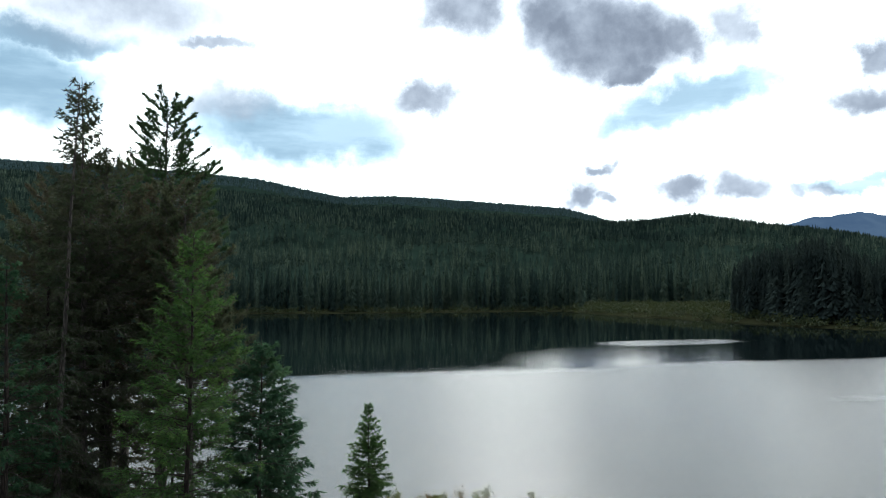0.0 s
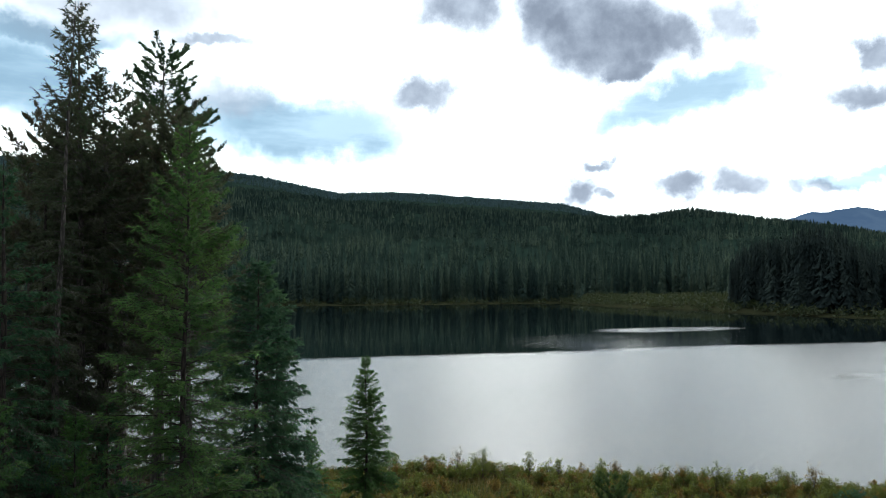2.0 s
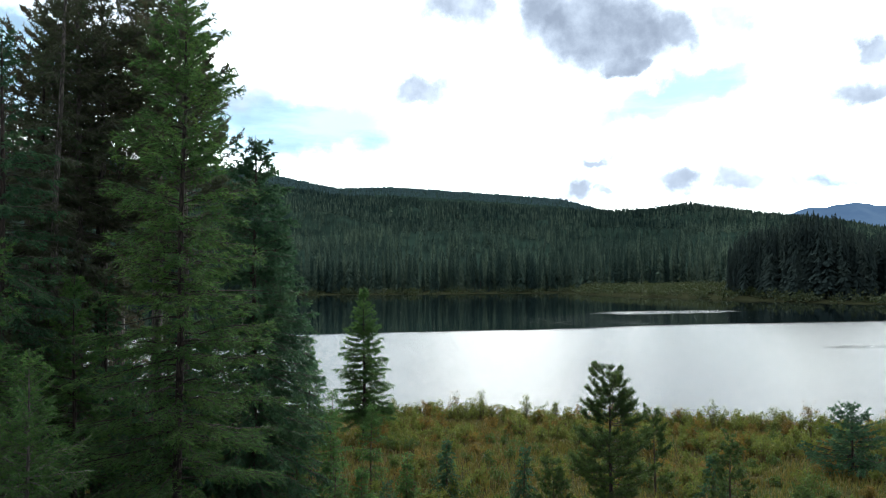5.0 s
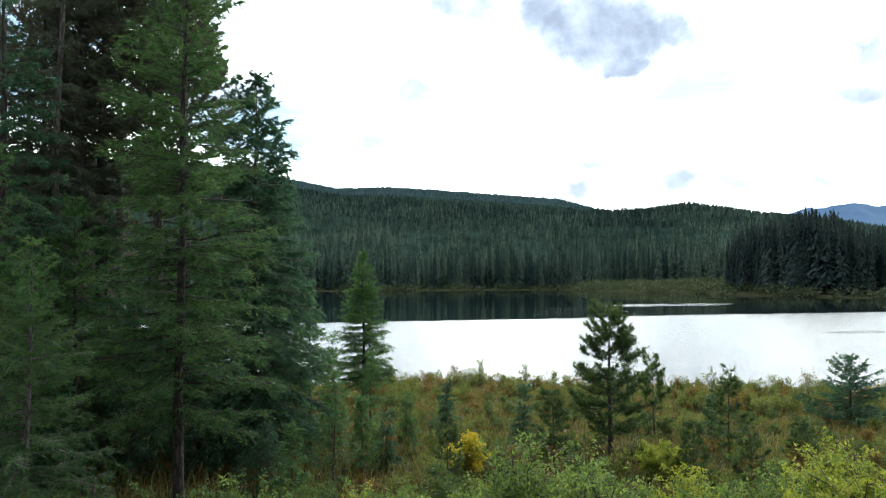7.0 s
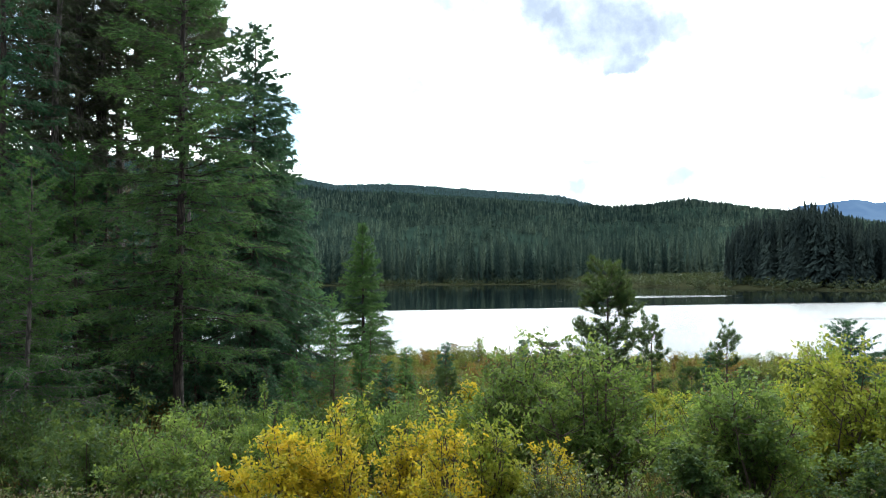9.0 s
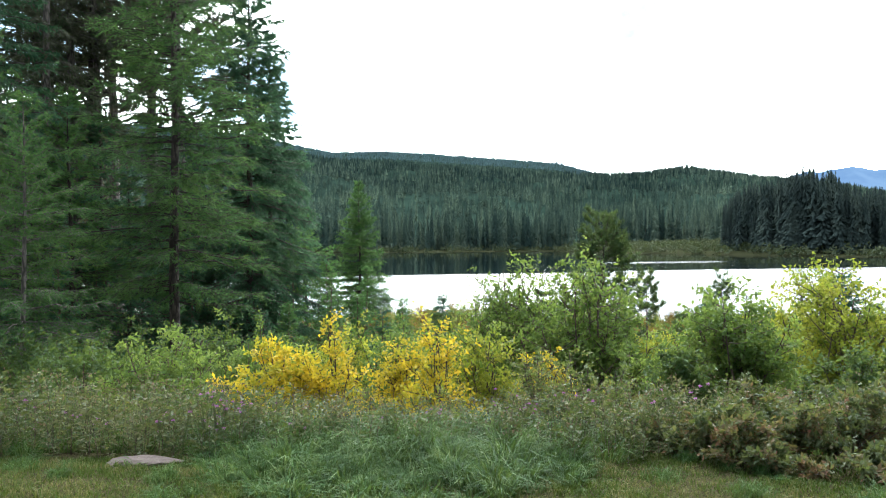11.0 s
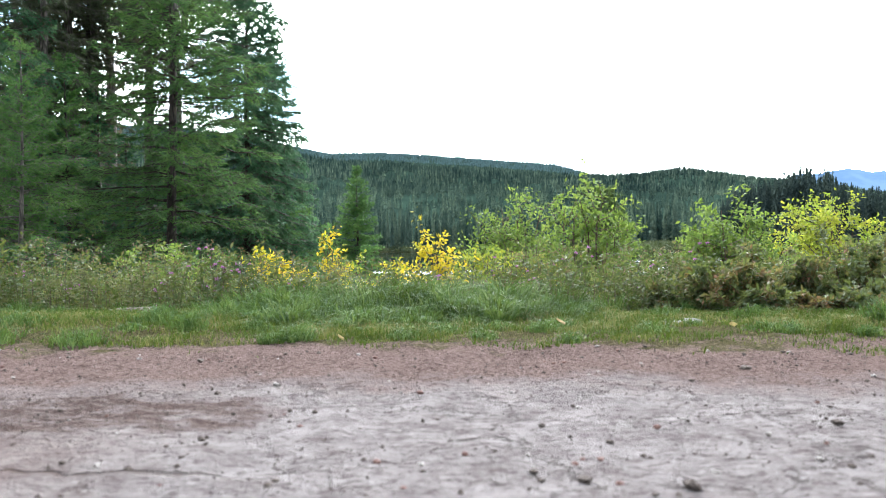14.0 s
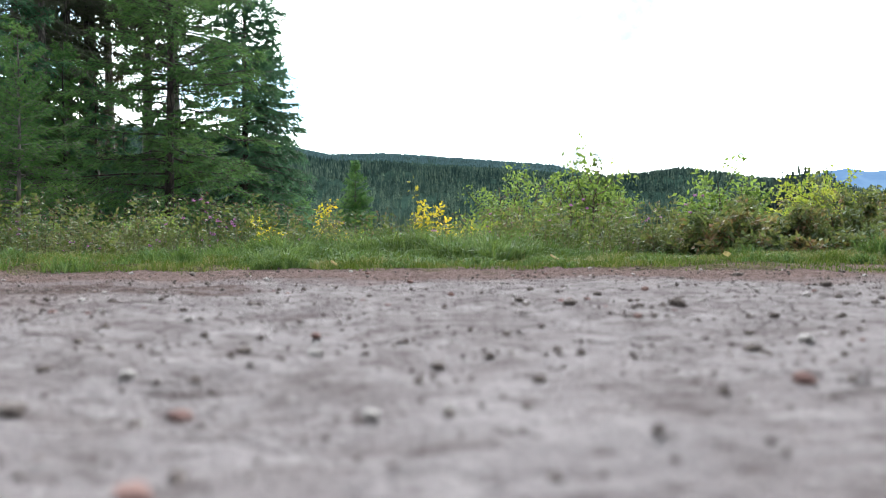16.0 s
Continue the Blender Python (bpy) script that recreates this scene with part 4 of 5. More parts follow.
for k, (x, y, top, rad) in enumerate([(-4.25, 29.5, 1.3, 0.95), (-2.75, 27.0, -0.3, 0.75), (-5.9, 31.0, 2.4, 1.1), (-3.3, 36.5, 0.6, 0.9), (-4.2, 21.5, -0.2, 0.7), (-1.3, 31.5, -0.9, 0.6)]):
    conifer("larch", "slender young larch with thin stem and airy boughs", x, y, top, rad, 0.14, "larch", 170 + k, 84, 20, larch_green, twig_bark, 0.05, per=8, dead=8, twig=0.3, size=(0.12, 0.03), group="young larches below the grove")
for k, (x, y, top, rad) in enumerate([(-14.4, 26.2, 8.2, 2.5), (-12.7, 28.2, 7.0, 2.3), (-16.0, 29.0, 9.4, 2.7), (-11.0, 31.0, 6.2, 2.1), (-13.4, 22.4, 5.6, 1.9), (-9.2, 28.4, 4.8, 1.7)]):
    conifer("spruce", "dark shaded spruce filling the gap between old trunks", x, y, top, rad, 0.06, "spruce", 180 + k, 150, 17, (old_needles, spruce_green)[k % 2], brown_bark, 0.13, per=8, dead=12, twig=0.45, size=(0.16, 0.05), group="shaded spruces in the grove")
for k, (x, y, top, rad) in enumerate([(-22.4, 38.0, 9.0, 3.0), (-20.2, 37.0, 7.6, 2.8), (-18.2, 39.0, 8.6, 2.8), (-26.0, 46.0, 9.6, 3.4), (-23.2, 45.0, 8.0, 3.2), (-20.4, 47.0, 8.8, 3.2), (-17.2, 46.5, 6.8, 2.8)]):
    conifer("spruce", "dark spruce of the stand behind, near the water", x, y, top, rad, 0.05, "spruce", 190 + k, 130, 13, (old_needles, spruce_green, brown_needles)[k % 3], brown_bark, 0.15, per=7, dead=10, twig=0.55, size=(0.22, 0.07), group="spruces down to the water")
for k, (x, y, top, rad, crown) in enumerate([(-16.6, 32.0, 18.4, 3.1, 0.68), (-13.5, 29.6, 19.2, 2.7, 0.72), (-12.2, 32.0, 18.2, 2.8, 0.72), (-18.6, 33.0, 17.2, 3.2, 0.62)]):
    conifer("pine", "old pine with a dense brownish crown in the grove", x, y, top, rad, crown, "pine", 210 + k, 110, 13, (brown_needles, old_needles)[k % 2], grey_bark, 0.26, per=11, dead=30, twig=0.6, size=(0.17, 0.045), group="old pines of the grove")
YOUNG = "young trees on the meadow"
PINE = "young lodgepole pine with upswept green boughs"
SPR = "small green spruce standing in dry meadow grass"
conifer("pine", "bushy green pine standing alone on the meadow", 7.4, 31.0, 2.65, 1.72, 0.14, "pine", 21, 125, 23, young_pine_green, brown_bark, 0.10, per=13, dead=6, twig=0.42, group=YOUNG, size=(0.16, 0.030))
conifer("pine", PINE, 10.7, 35.8, 0.2, 0.95, 0.12, "pine", 22, 52, 21, young_pine_green, twig_bark, 0.055, per=13, twig=0.28, group=YOUNG, size=(0.161, 0.034))
conifer("pine", PINE, 12.0, 29.8, 0.35, 0.80, 0.12, "pine", 23, 52, 21, young_pine_green, twig_bark, 0.055, per=13, twig=0.28, group=YOUNG, size=(0.148, 0.030))
conifer("spruce", SPR, 12.3, 32.5, -1.0, 0.86, 0.05, "spruce", 24, 69, 21, spruce_green, twig_bark, 0.045, per=8, twig=0.28, group=YOUNG, size=(0.108, 0.039))
conifer("spruce", "blue-green spruce with long level branches", 22.8, 40.0, -0.2, 2.8, 0.06, "spruce", 25, 86, 21, spruce_green, brown_bark, 0.09, per=9, twig=0.36, group=YOUNG, droop=-0.2, size=(0.129, 0.047))
conifer("pine", PINE, 4.6, 28.6, -0.3, 0.80, 0.08, "pine", 26, 52, 21, young_pine_green, twig_bark, 0.05, per=13, twig=0.28, group=YOUNG, size=(0.143, 0.030))
conifer("spruce", SPR, 0.45, 34.0, -0.85, 0.98, 0.04, "spruce", 27, 80, 18, spruce_green, twig_bark, 0.05, per=8, twig=0.3, group=YOUNG, size=(0.113, 0.041))
conifer("pine", PINE, 0.42, 24.0, -0.9, 0.63, 0.08, "pine", 28, 46, 21, young_pine_green, twig_bark, 0.04, per=13, twig=0.24, group=YOUNG, size=(0.129, 0.026))
conifer("pine", PINE, 14.1, 28.0, -1.4, 0.63, 0.08, "pine", 29, 39, 21, young_pine_green, twig_bark, 0.04, per=13, twig=0.24, group=YOUNG, size=(0.139, 0.030))
conifer("spruce", SPR, 3.7, 31.0, -0.4, 0.92, 0.04, "spruce", 30, 80, 18, spruce_green, twig_bark, 0.05, per=8, twig=0.3, group=YOUNG, size=(0.103, 0.038))
conifer("spruce", SPR, -1.9, 28.0, -1.0, 0.80, 0.04, "spruce", 31, 69, 18, spruce_green, twig_bark, 0.045, per=8, twig=0.28, group=YOUNG, size=(0.093, 0.034))
conifer("pine", PINE, 8.9, 25.2, -1.0, 0.69, 0.06, "pine", 32, 50, 21, young_pine_green, twig_bark, 0.045, per=13, twig=0.26, group=YOUNG, size=(0.129, 0.026))
conifer("pine", PINE, 10.4, 24.0, -1.0, 0.57, 0.06, "pine", 33, 46, 21, young_pine_green, twig_bark, 0.04, per=13, twig=0.24, group=YOUNG, size=(0.129, 0.026))


# ---------------------------------------------------------------- shrubs
def shrub(name, label, x, y, top, radius, stems, count, leaf, foliage, seed, wood=None, group="", spread=1.0, twigs=9, low=0.25, category="bush", depth=None, fine=True):
    """A leafy bush: curved stems from one foot, side twigs, leaves along the twigs."""
    r = np.random.default_rng(seed)
    ground = float(ground_height(x, y))
    h = top - ground
    bush = thing(name, label, category, x, y, ground - 0.03, group)
    a = r.uniform(0, 6.28, stems)
    rr = radius * np.sqrt(r.random(stems)) * spread
    flat = np.array([1.0, (depth or radius) / radius])
    tip = np.stack([np.cos(a) * rr * flat[0], np.sin(a) * rr * flat[1], h * (1 - 0.5 * (rr / radius) ** 2.2) * r.uniform(0.76, 0.94, stems)], 1)
    tip[0, 2] = h * 0.9
    s = np.linspace(0, 1, 7)
    foot = np.stack([r.normal(0, 0.07, stems) * radius, r.normal(0, 0.07, stems) * radius, np.zeros(stems)], 1)
    def stem(i, s):
        s = np.asarray(s)[:, None]
        p = foot[i] * (1 - s) + tip[i] * s
        p[:, :2] -= (tip[i] - foot[i])[:, :2] * (s * (1 - s)) * 0.45
        return p
    i = np.repeat(np.arange(stems), 7)
    paths = stem(i, np.tile(s, stems)).reshape(stems, 7, 3)
    paths[:, 1:-1] += r.normal(0, 0.012, (stems, 5, 3)) * h
    thick = np.full((stems, 1), max(0.006, 0.010 * h)) * np.linspace(1, 0.2, 7)
    # twigs, and shoots along them
    def curved(base, way, length, sag):
        u = np.linspace(0, 1, 4)
        p = base[:, None] + way[:, None] * (length[:, None] * u)[..., None]
        p[..., 2] += length[:, None] * sag * u * u
        return p
    nt = stems * twigs
    ti = np.repeat(np.arange(stems), twigs)
    ts = low + (1.0 - low) * r.random(nt) ** 0.7
    ta = stem(ti, ts)
    tw = unit(r.normal(size=(nt, 3)) * np.array([1, 1, 0.35]) + np.array([0, 0, 0.6]))
    tl = h * 0.27 * r.uniform(0.35, 1.1, nt) * (1.15 - 0.55 * ts)
    shoots = 3 if fine else 1
    si = np.repeat(np.arange(nt), shoots)
    ss = r.uniform(0.25, 0.95, len(si))
    sa = ta[si] + tw[si] * (tl[si] * ss)[:, None]
    sw = unit(tw[si] * 0.7 + r.normal(size=(len(si), 3)) * np.array([1, 1, 0.5]) * 0.65 + np.array([0, 0, 0.2]))
    sl = tl[si] * r.uniform(0.3, 0.65, len(si))
    if fine:
        pieces = [tubes(paths, thick, 5), tubes(curved(ta, tw, tl, 0.12), np.full((nt, 1), max(0.0025, 0.0028 * h)) * np.array([1, 0.8, 0.6, 0.35]), 3)]
    else:
        pieces = [tubes(paths[:, ::3], thick[:, ::3], 3)]
    v, f = joined(pieces)
    tagged(part("stemwork", np_mesh("stemwork", v, f, wood or twig_bark), bush), kind="stuff")
    base, way, long = np.concatenate([ta, sa]), np.concatenate([tw, sw]), np.concatenate([tl, sl])
    j = r.integers(0, len(base), count)
    w = r.random(count) ** 0.75
    at = base[j] + way[j] * (long[j] * w)[:, None] + r.normal(0, leaf * 0.35, (count, 3))
    at[:, 2] += long[j] * 0.12 * w * w
    side = unit(np.cross(way[j], r.normal(size=(count, 3))))
    aim = unit(way[j] * 0.45 + side * 0.9 + np.array([0, 0, -0.15]))
    v, f = leaves(at, aim, leaf * r.uniform(0.55, 1.3, count), leaf * r.uniform(0.38, 0.68, count), r)
    tint = np.clip(0.25 * r.random(stems)[ti] + 0.75 * r.random(nt), 0, 1)
    tint = np.concatenate([tint, np.clip(tint[si] + r.normal(0, 0.15, len(si)), 0, 1)])[j]
    part("foliage", np_mesh("foliage", v, f, foliage, own=np.repeat(tint, 4)), bush)
    return bush


BANK = "bushes on the bank"
shrub("alder_bush", "leafy green alder bush growing on the bank", 1.55, 12.8, 1.55, 1.15, 28, 17500, 0.078, alder_green, 41, group=BANK, twigs=16)
shrub("alder_bush", "tall green alder bush with lime new tips", 2.5, 11.5, 1.6, 1.2, 30, 20000, 0.078, alder_green, 42, group=BANK, twigs=16)
shrub("alder_bush", "open green alder bush with bare lower stems", 4.35, 10.0, 1.25, 0.95, 22, 14000, 0.074, alder_green, 43, group=BANK, low=0.35, twigs=14)
shrub("willow_bush", "yellow-green willow bush on the bank", 6.75, 12.0, 1.6, 1.35, 30, 22000, 0.078, lime_leaf, 44, group=BANK, twigs=16)
shrub("alder_bush", "low dark green bush on the bank", 3.25, 8.8, 0.55, 0.6, 19, 7040, 0.06, dark_leaf, 45, group=BANK)
shrub("alder_bush", "dark green bush beneath the yellow willow", 5.2, 8.6, 0.55, 0.7, 19, 7040, 0.06, dark_leaf, 46, group=BANK)
shrub("yellow_bush", "bright yellow autumn bush on the bank", -2.0, 9.8, 0.55, 0.8, 28, 8000, 0.08, yellow_leaf, 47, group=BANK)
shrub("yellow_bush", "small yellow autumn bush with thin stems", -1.15, 9.9, 0.66, 0.5, 14, 3000, 0.07, yellow_leaf, 48, group=BANK)
shrub("yellow_bush", "pale yellow-green bush turning in autumn", -0.3, 10.5, 0.45, 0.55, 17, 4600, 0.07, yellow_leaf, 49, group=BANK)
shrub("yellow_bush", "thin yellow bush with sparse leaves", 0.25, 9.3, 0.8, 0.5, 14, 2600, 0.07, yellow_leaf, 61, group=BANK)
shrub("yellow_bush", "low yellow bush among green alders", 1.7, 9.7, 0.32, 0.42, 13, 2300, 0.065, yellow_leaf, 62, group=BANK)
shrub("alder_bush", "fresh green bush beside the yellow leaves", -3.6, 10.0, 0.62, 0.9, 24, 8200, 0.075, alder_green, 63, group=BANK, twigs=14)
shrub("willow_bush", "yellow-green bush turning in autumn", 0.8, 9.9, 0.6, 0.5, 19, 4600, 0.07, lime_leaf, 50, group=BANK)
shrub("alder_bush", "low green thicket bush below the grove", -4.2, 12.0, 0.35, 1.0, 25, 12000, 0.058, alder_green, 51, group=BANK, twigs=12)
shrub("alder_bush", "low dark green thicket bush below the grove", -5.6, 12.5, 0.0, 0.9, 22, 10560, 0.058, dark_leaf, 52, group=BANK)
shrub("alder_bush", "green thicket bush beside the yellow leaves", -3.2, 12.6, 0.2, 0.8, 22, 9504, 0.058, alder_green, 53, group=BANK)
THICKET = [(-5.3, 11.6, 0.35, 1.1), (-6.5, 13.6, 0.3, 1.2), (-3.4, 14.2, 0.45, 1.2), (-2.0, 13.6, 0.4, 1.1), (-0.7, 14.2, 0.3, 1.1), (-7.8, 15.0, 0.1, 1.2), (-1.2, 16.5, -0.3, 1.2), (0.6, 12.6, 0.5, 1.0),
           (-4.6, 16.0, 0.0, 1.2), (-2.8, 17.5, -0.4, 1.2), (1.0, 15.2, 0.0, 1.1), (2.4, 16.0, -0.1, 1.1), (5.6, 14.6, 0.3, 1.2), (7.4, 15.2, 0.3, 1.3), (8.6, 17.6, -0.2, 1.3), (6.4, 18.5, -0.5, 1.2),
           (3.6, 19.5, -0.8, 1.1), (0.2, 19.5, -0.9, 1.1), (10.2, 15.0, 0.3, 1.2), (5.5, 11.6, 0.6, 0.9), (-9.5, 15.5, 0.0, 1.2)]
for k, (x, y, top, rad) in enumerate(THICKET):
    leafs, what = ((alder_green, "dense green thicket bush below the bank"), (dark_leaf, "dark green thicket bush below the bank"), (alder_green, "dense green thicket bush below the bank"), (lime_leaf, "yellow-green thicket bush below the bank"))[1 if x < -4 else k % 4]
    shrub("alder_bush", what, x, y, top, rad, 22, 5200, 0.085, leafs, 640 + k, group=BANK, twigs=12, fine=False)
shrub("yellow_bush", "bright yellow bush on the meadow", 1.2, 27.0, -1.6, 1.25, 22, 5720, 0.10, yellow_leaf, 54)
shrub("willow_bush", "yellow-green willow on the lower bank", 3.2, 14.5, 0.2, 1.0, 22, 9240, 0.08, lime_leaf, 55, group=BANK)
shrub("willow_bush", "round yellow-green bush on the meadow", 8.1, 26.0, -1.6, 1.2, 25, 9240, 0.09, lime_leaf, 56)
shrub("alder_bush", "round green bush at the meadow's edge", 1.9, 18.0, -1.0, 1.0, 22, 7920, 0.09, alder_green, 57)
shrub("alder_bush", "round green bush with dense leaves below the bank", 4.2, 17.0, -0.75, 1.1, 22, 8800, 0.09, alder_green, 58)
shrub("yellow_bush", "yellow bush at the foot of the bank", 10.6, 18.0, -0.6, 1.1, 25, 9240, 0.09, lime_leaf, 59)
ROSE = "wild rose stems along the bank"
for k, (x, y, top, rad, n) in enumerate([(1.25, 7.6, 0.68, 0.35, 800), (1.65, 7.7, 0.62, 0.38, 800), (1.95, 7.5, 0.55, 0.32, 700), (0.95, 7.4, 0.2, 0.35, 600),
                                         (2.2, 7.2, 0.1, 0.3, 500), (-3.7, 7.4, 0.42, 0.45, 800), (-3.0, 7.2, 0.30, 0.4, 700), (-2.2, 7.3, 0.25, 0.4, 650),
                                         (-4.5, 7.2, 0.35, 0.45, 700), (0.25, 7.8, 0.2, 0.35, 450), (-0.5, 7.7, 0.25, 0.3, 350), (-1.5, 7.6, 0.2, 0.35, 500)]):
    shrub("rose_bush", "thin upright wild rose with small pale leaves", x, y, top, rad, 12, int(n * 1.8), 0.045, rose_leaf, 70 + k, group=ROSE, twigs=8)
BRAMBLE = "brambles at the turf's edge"
for k, (x, y, top, rad, n) in enumerate([(2.45, 5.6, 0.46, 0.5, 1900), (2.9, 5.7, 0.60, 0.5, 2200), (3.4, 5.6, 0.66, 0.55, 2300), (2.1, 6.0, 0.25, 0.4, 1300),
                                         (4.0, 5.9, 0.62, 0.6, 2200), (2.7, 5.15, 0.25, 0.4, 1300), (3.3, 5.0, 0.28, 0.45, 1400)]):
    shrub("bramble", "tangled bramble with green and reddish leaves", x, y, top, rad, 18, int(n * 2.0), 0.05, bramble_leaf, 90 + k, group=BRAMBLE, twigs=9, low=0.1)
SHORE_SHRUB = "willow shrubs by the near shore"
r = np.random.default_rng(77)
for k in range(290):
    x, y = r.uniform(-9, 44), r.uniform(48, 65)
    if k < 150:
        x, y = -5 + 50 * (k + r.random()) / 150, r.uniform(61.0, 66.5)
    y -= float(near_bend(x))
    top = float(ground_height(x, y)) + r.uniform(0.8, 2.0) * (1.45 if k % 11 == 4 else 1)
    leafs, what = ((willow_leaf, "olive willow shrub near the water"), (willow_leaf, "olive willow shrub near the water"), (willow_leaf, "olive willow shrub near the water"), (rust_leaf, "rust-coloured autumn shrub near the water"))[k % 4]
    shrub("willow_shrub", what, x, y, top, r.uniform(0.45, 1.0), 14, 420, 0.15, leafs, 200 + k, group=SHORE_SHRUB, twigs=6, low=0.15, fine=False)
MEADOW_SHRUB = "shrubs on the meadow"
for k in range(290):
    y = math.sqrt(r.uniform(17 ** 2, 56 ** 2))
    x = r.uniform(-0.12, 0.66) * y
    top = float(ground_height(x, y)) + r.uniform(0.5, 1.5)
    leafs, what = ((willow_leaf, "olive shrub on the dry meadow"), (dark_leaf, "dark green shrub on the dry meadow"), (dark_leaf, "dark green shrub on the dry meadow"), (willow_leaf, "olive shrub on the dry meadow"), (rust_leaf, "rust-brown shrub on the dry meadow"))[k % 5]
    shrub("meadow_shrub", what, x, y, top, r.uniform(0.4, 0.95), 12, 520, 0.11, leafs, 400 + k, group=MEADOW_SHRUB, twigs=6, low=0.1, fine=False)


# ---------------------------------------------------------------- grass and weeds
def stuff(name, label, category, v, f, material):
    return tagged(new(name, np_mesh(name, v, f, material)), label, category, kind="stuff")


def field(r, count, x0, x1, y0, y1):
    x, y = r.uniform(x0, x1, count), r.uniform(y0, y1, count)
    return x, y


def turf():
    r = np.random.default_rng(301)
    x, y = field(r, 110000, -3.6, 3.6, 3.3, 5.9)
    patchy = 0.6 * lattice(x * 1.6, y * 2.2, 5) + 0.5 * lattice(x * 5, y * 6, 6) + 0.3 * lattice(x * 14, y * 14, 7)
    worn = np.clip((y - 3.55 - 0.45 * lattice(x * 1.7, y * 2, 8) - 0.2 * lattice(x * 5, y * 5, 9)) / 0.9, -0.2, 1.0)
    keep = r.random(len(x)) < 0.15 + 0.62 * worn + 0.55 * patchy - np.where(worn < 0, 0.45, 0)
    x, y, patchy, worn = x[keep], y[keep], patchy[keep], worn[keep]
    h = r.uniform(0.012, 0.045, len(x)) * (0.8 + 0.5 * worn) * (1 + 1.1 * np.clip(patchy, 0, 1))
    v, f = blades(np.stack([x, y, ground_height(x, y) - 0.004], 1), h, r.uniform(0.003, 0.008, len(x)), r.uniform(0.3, 1.2, len(x)), r)
    stuff("turf", "short patchy green turf beside the dirt", "grass", v, f, lawn_blade)


def tussocks():
    r = np.random.default_rng(302)
    spots = [(-0.57, 3.84, 0.12, 0.11, 460), (0.43, 3.85, 0.08, 0.08, 260), (-2.3, 4.3, 0.15, 0.10, 420), (0.0, 3.9, 0.10, 0.06, 260), (2.15, 4.0, 0.12, 0.08, 320),
             (-1.6, 4.6, 0.16, 0.12, 420), (1.4, 4.05, 0.13, 0.07, 260), (2.9, 4.3, 0.17, 0.2, 500), (-0.6, 4.3, 0.16, 0.08, 300), (-2.9, 4.1, 0.15, 0.09, 320), (0.9, 4.4, 0.14, 0.09, 280)]
    for k in range(42):
        x0 = r.uniform(-3.4, 3.4)
        spots.append((x0, r.uniform(3.7, 5.6), r.uniform(0.05, 0.16), r.uniform(0.05, 0.15), int(r.uniform(160, 340))))
    for x0, y0, rad, h, n in spots:
        tuft = thing("grass_tussock", "dense tussock of fine green grass at the dirt's edge", "grass", x0, y0, float(ground_height(x0, y0)), "grass tussocks")
        a, d = r.uniform(0, 6.28, n), rad * r.random(n) ** 0.8
        at = np.stack([np.cos(a) * d, np.sin(a) * d, np.full(n, -0.01)], 1)
        v, f = blades(at, h * r.uniform(0.5, 1.3, n) * (1.15 - d / rad * 0.5), r.uniform(0.003, 0.007, n), r.uniform(0.4, 1.3, n), r)
        part("tuft", np_mesh("tuft", v, f, grass_blade), tuft)


def long_grass():
    """Arching clumps that run together into a mound."""
    r = np.random.default_rng(303)
    n = 420
    x0 = np.concatenate([r.uniform(-1.5, 1.3, 280), r.uniform(-4.6, 4.2, n - 280)])
    y0 = np.interp(x0, [-4, -2.6, -1.7, -1.0, 0.6, 1.3, 2.4, 4], [6.0, 6.0, 5.7, 5.05, 4.95, 5.4, 6.2, 6.5]) 
    back = r.uniform(-0.35, 1.4, n)
    y0 = y0 + back
    grown = np.clip(0.5 + 0.6 * back, 0.4, 1.0)
    per = 85
    i = np.repeat(np.arange(n), per)
    a = r.uniform(0, 6.28, len(i))
    d = r.random(len(i)) ** 0.7 * np.repeat(r.uniform(0.05, 0.13, n), per)
    out = np.stack([np.cos(a), np.sin(a), np.zeros(len(i))], 1)
    x, y = x0[i] + np.cos(a) * d, y0[i] + np.sin(a) * d
    h = np.repeat(r.uniform(0.18, 0.50, n) * grown, per) * r.uniform(0.5, 1.15, len(i))
    v, f = blades(np.stack([x, y, ground_height(x, y) - 0.01], 1), h, r.uniform(0.005, 0.011, len(i)), r.uniform(0.4, 1.5, len(i)), r, out)
    stuff("long_grass", "arching clumps of long green grass on the bank's lip", "grass", v, f, grass_blade)


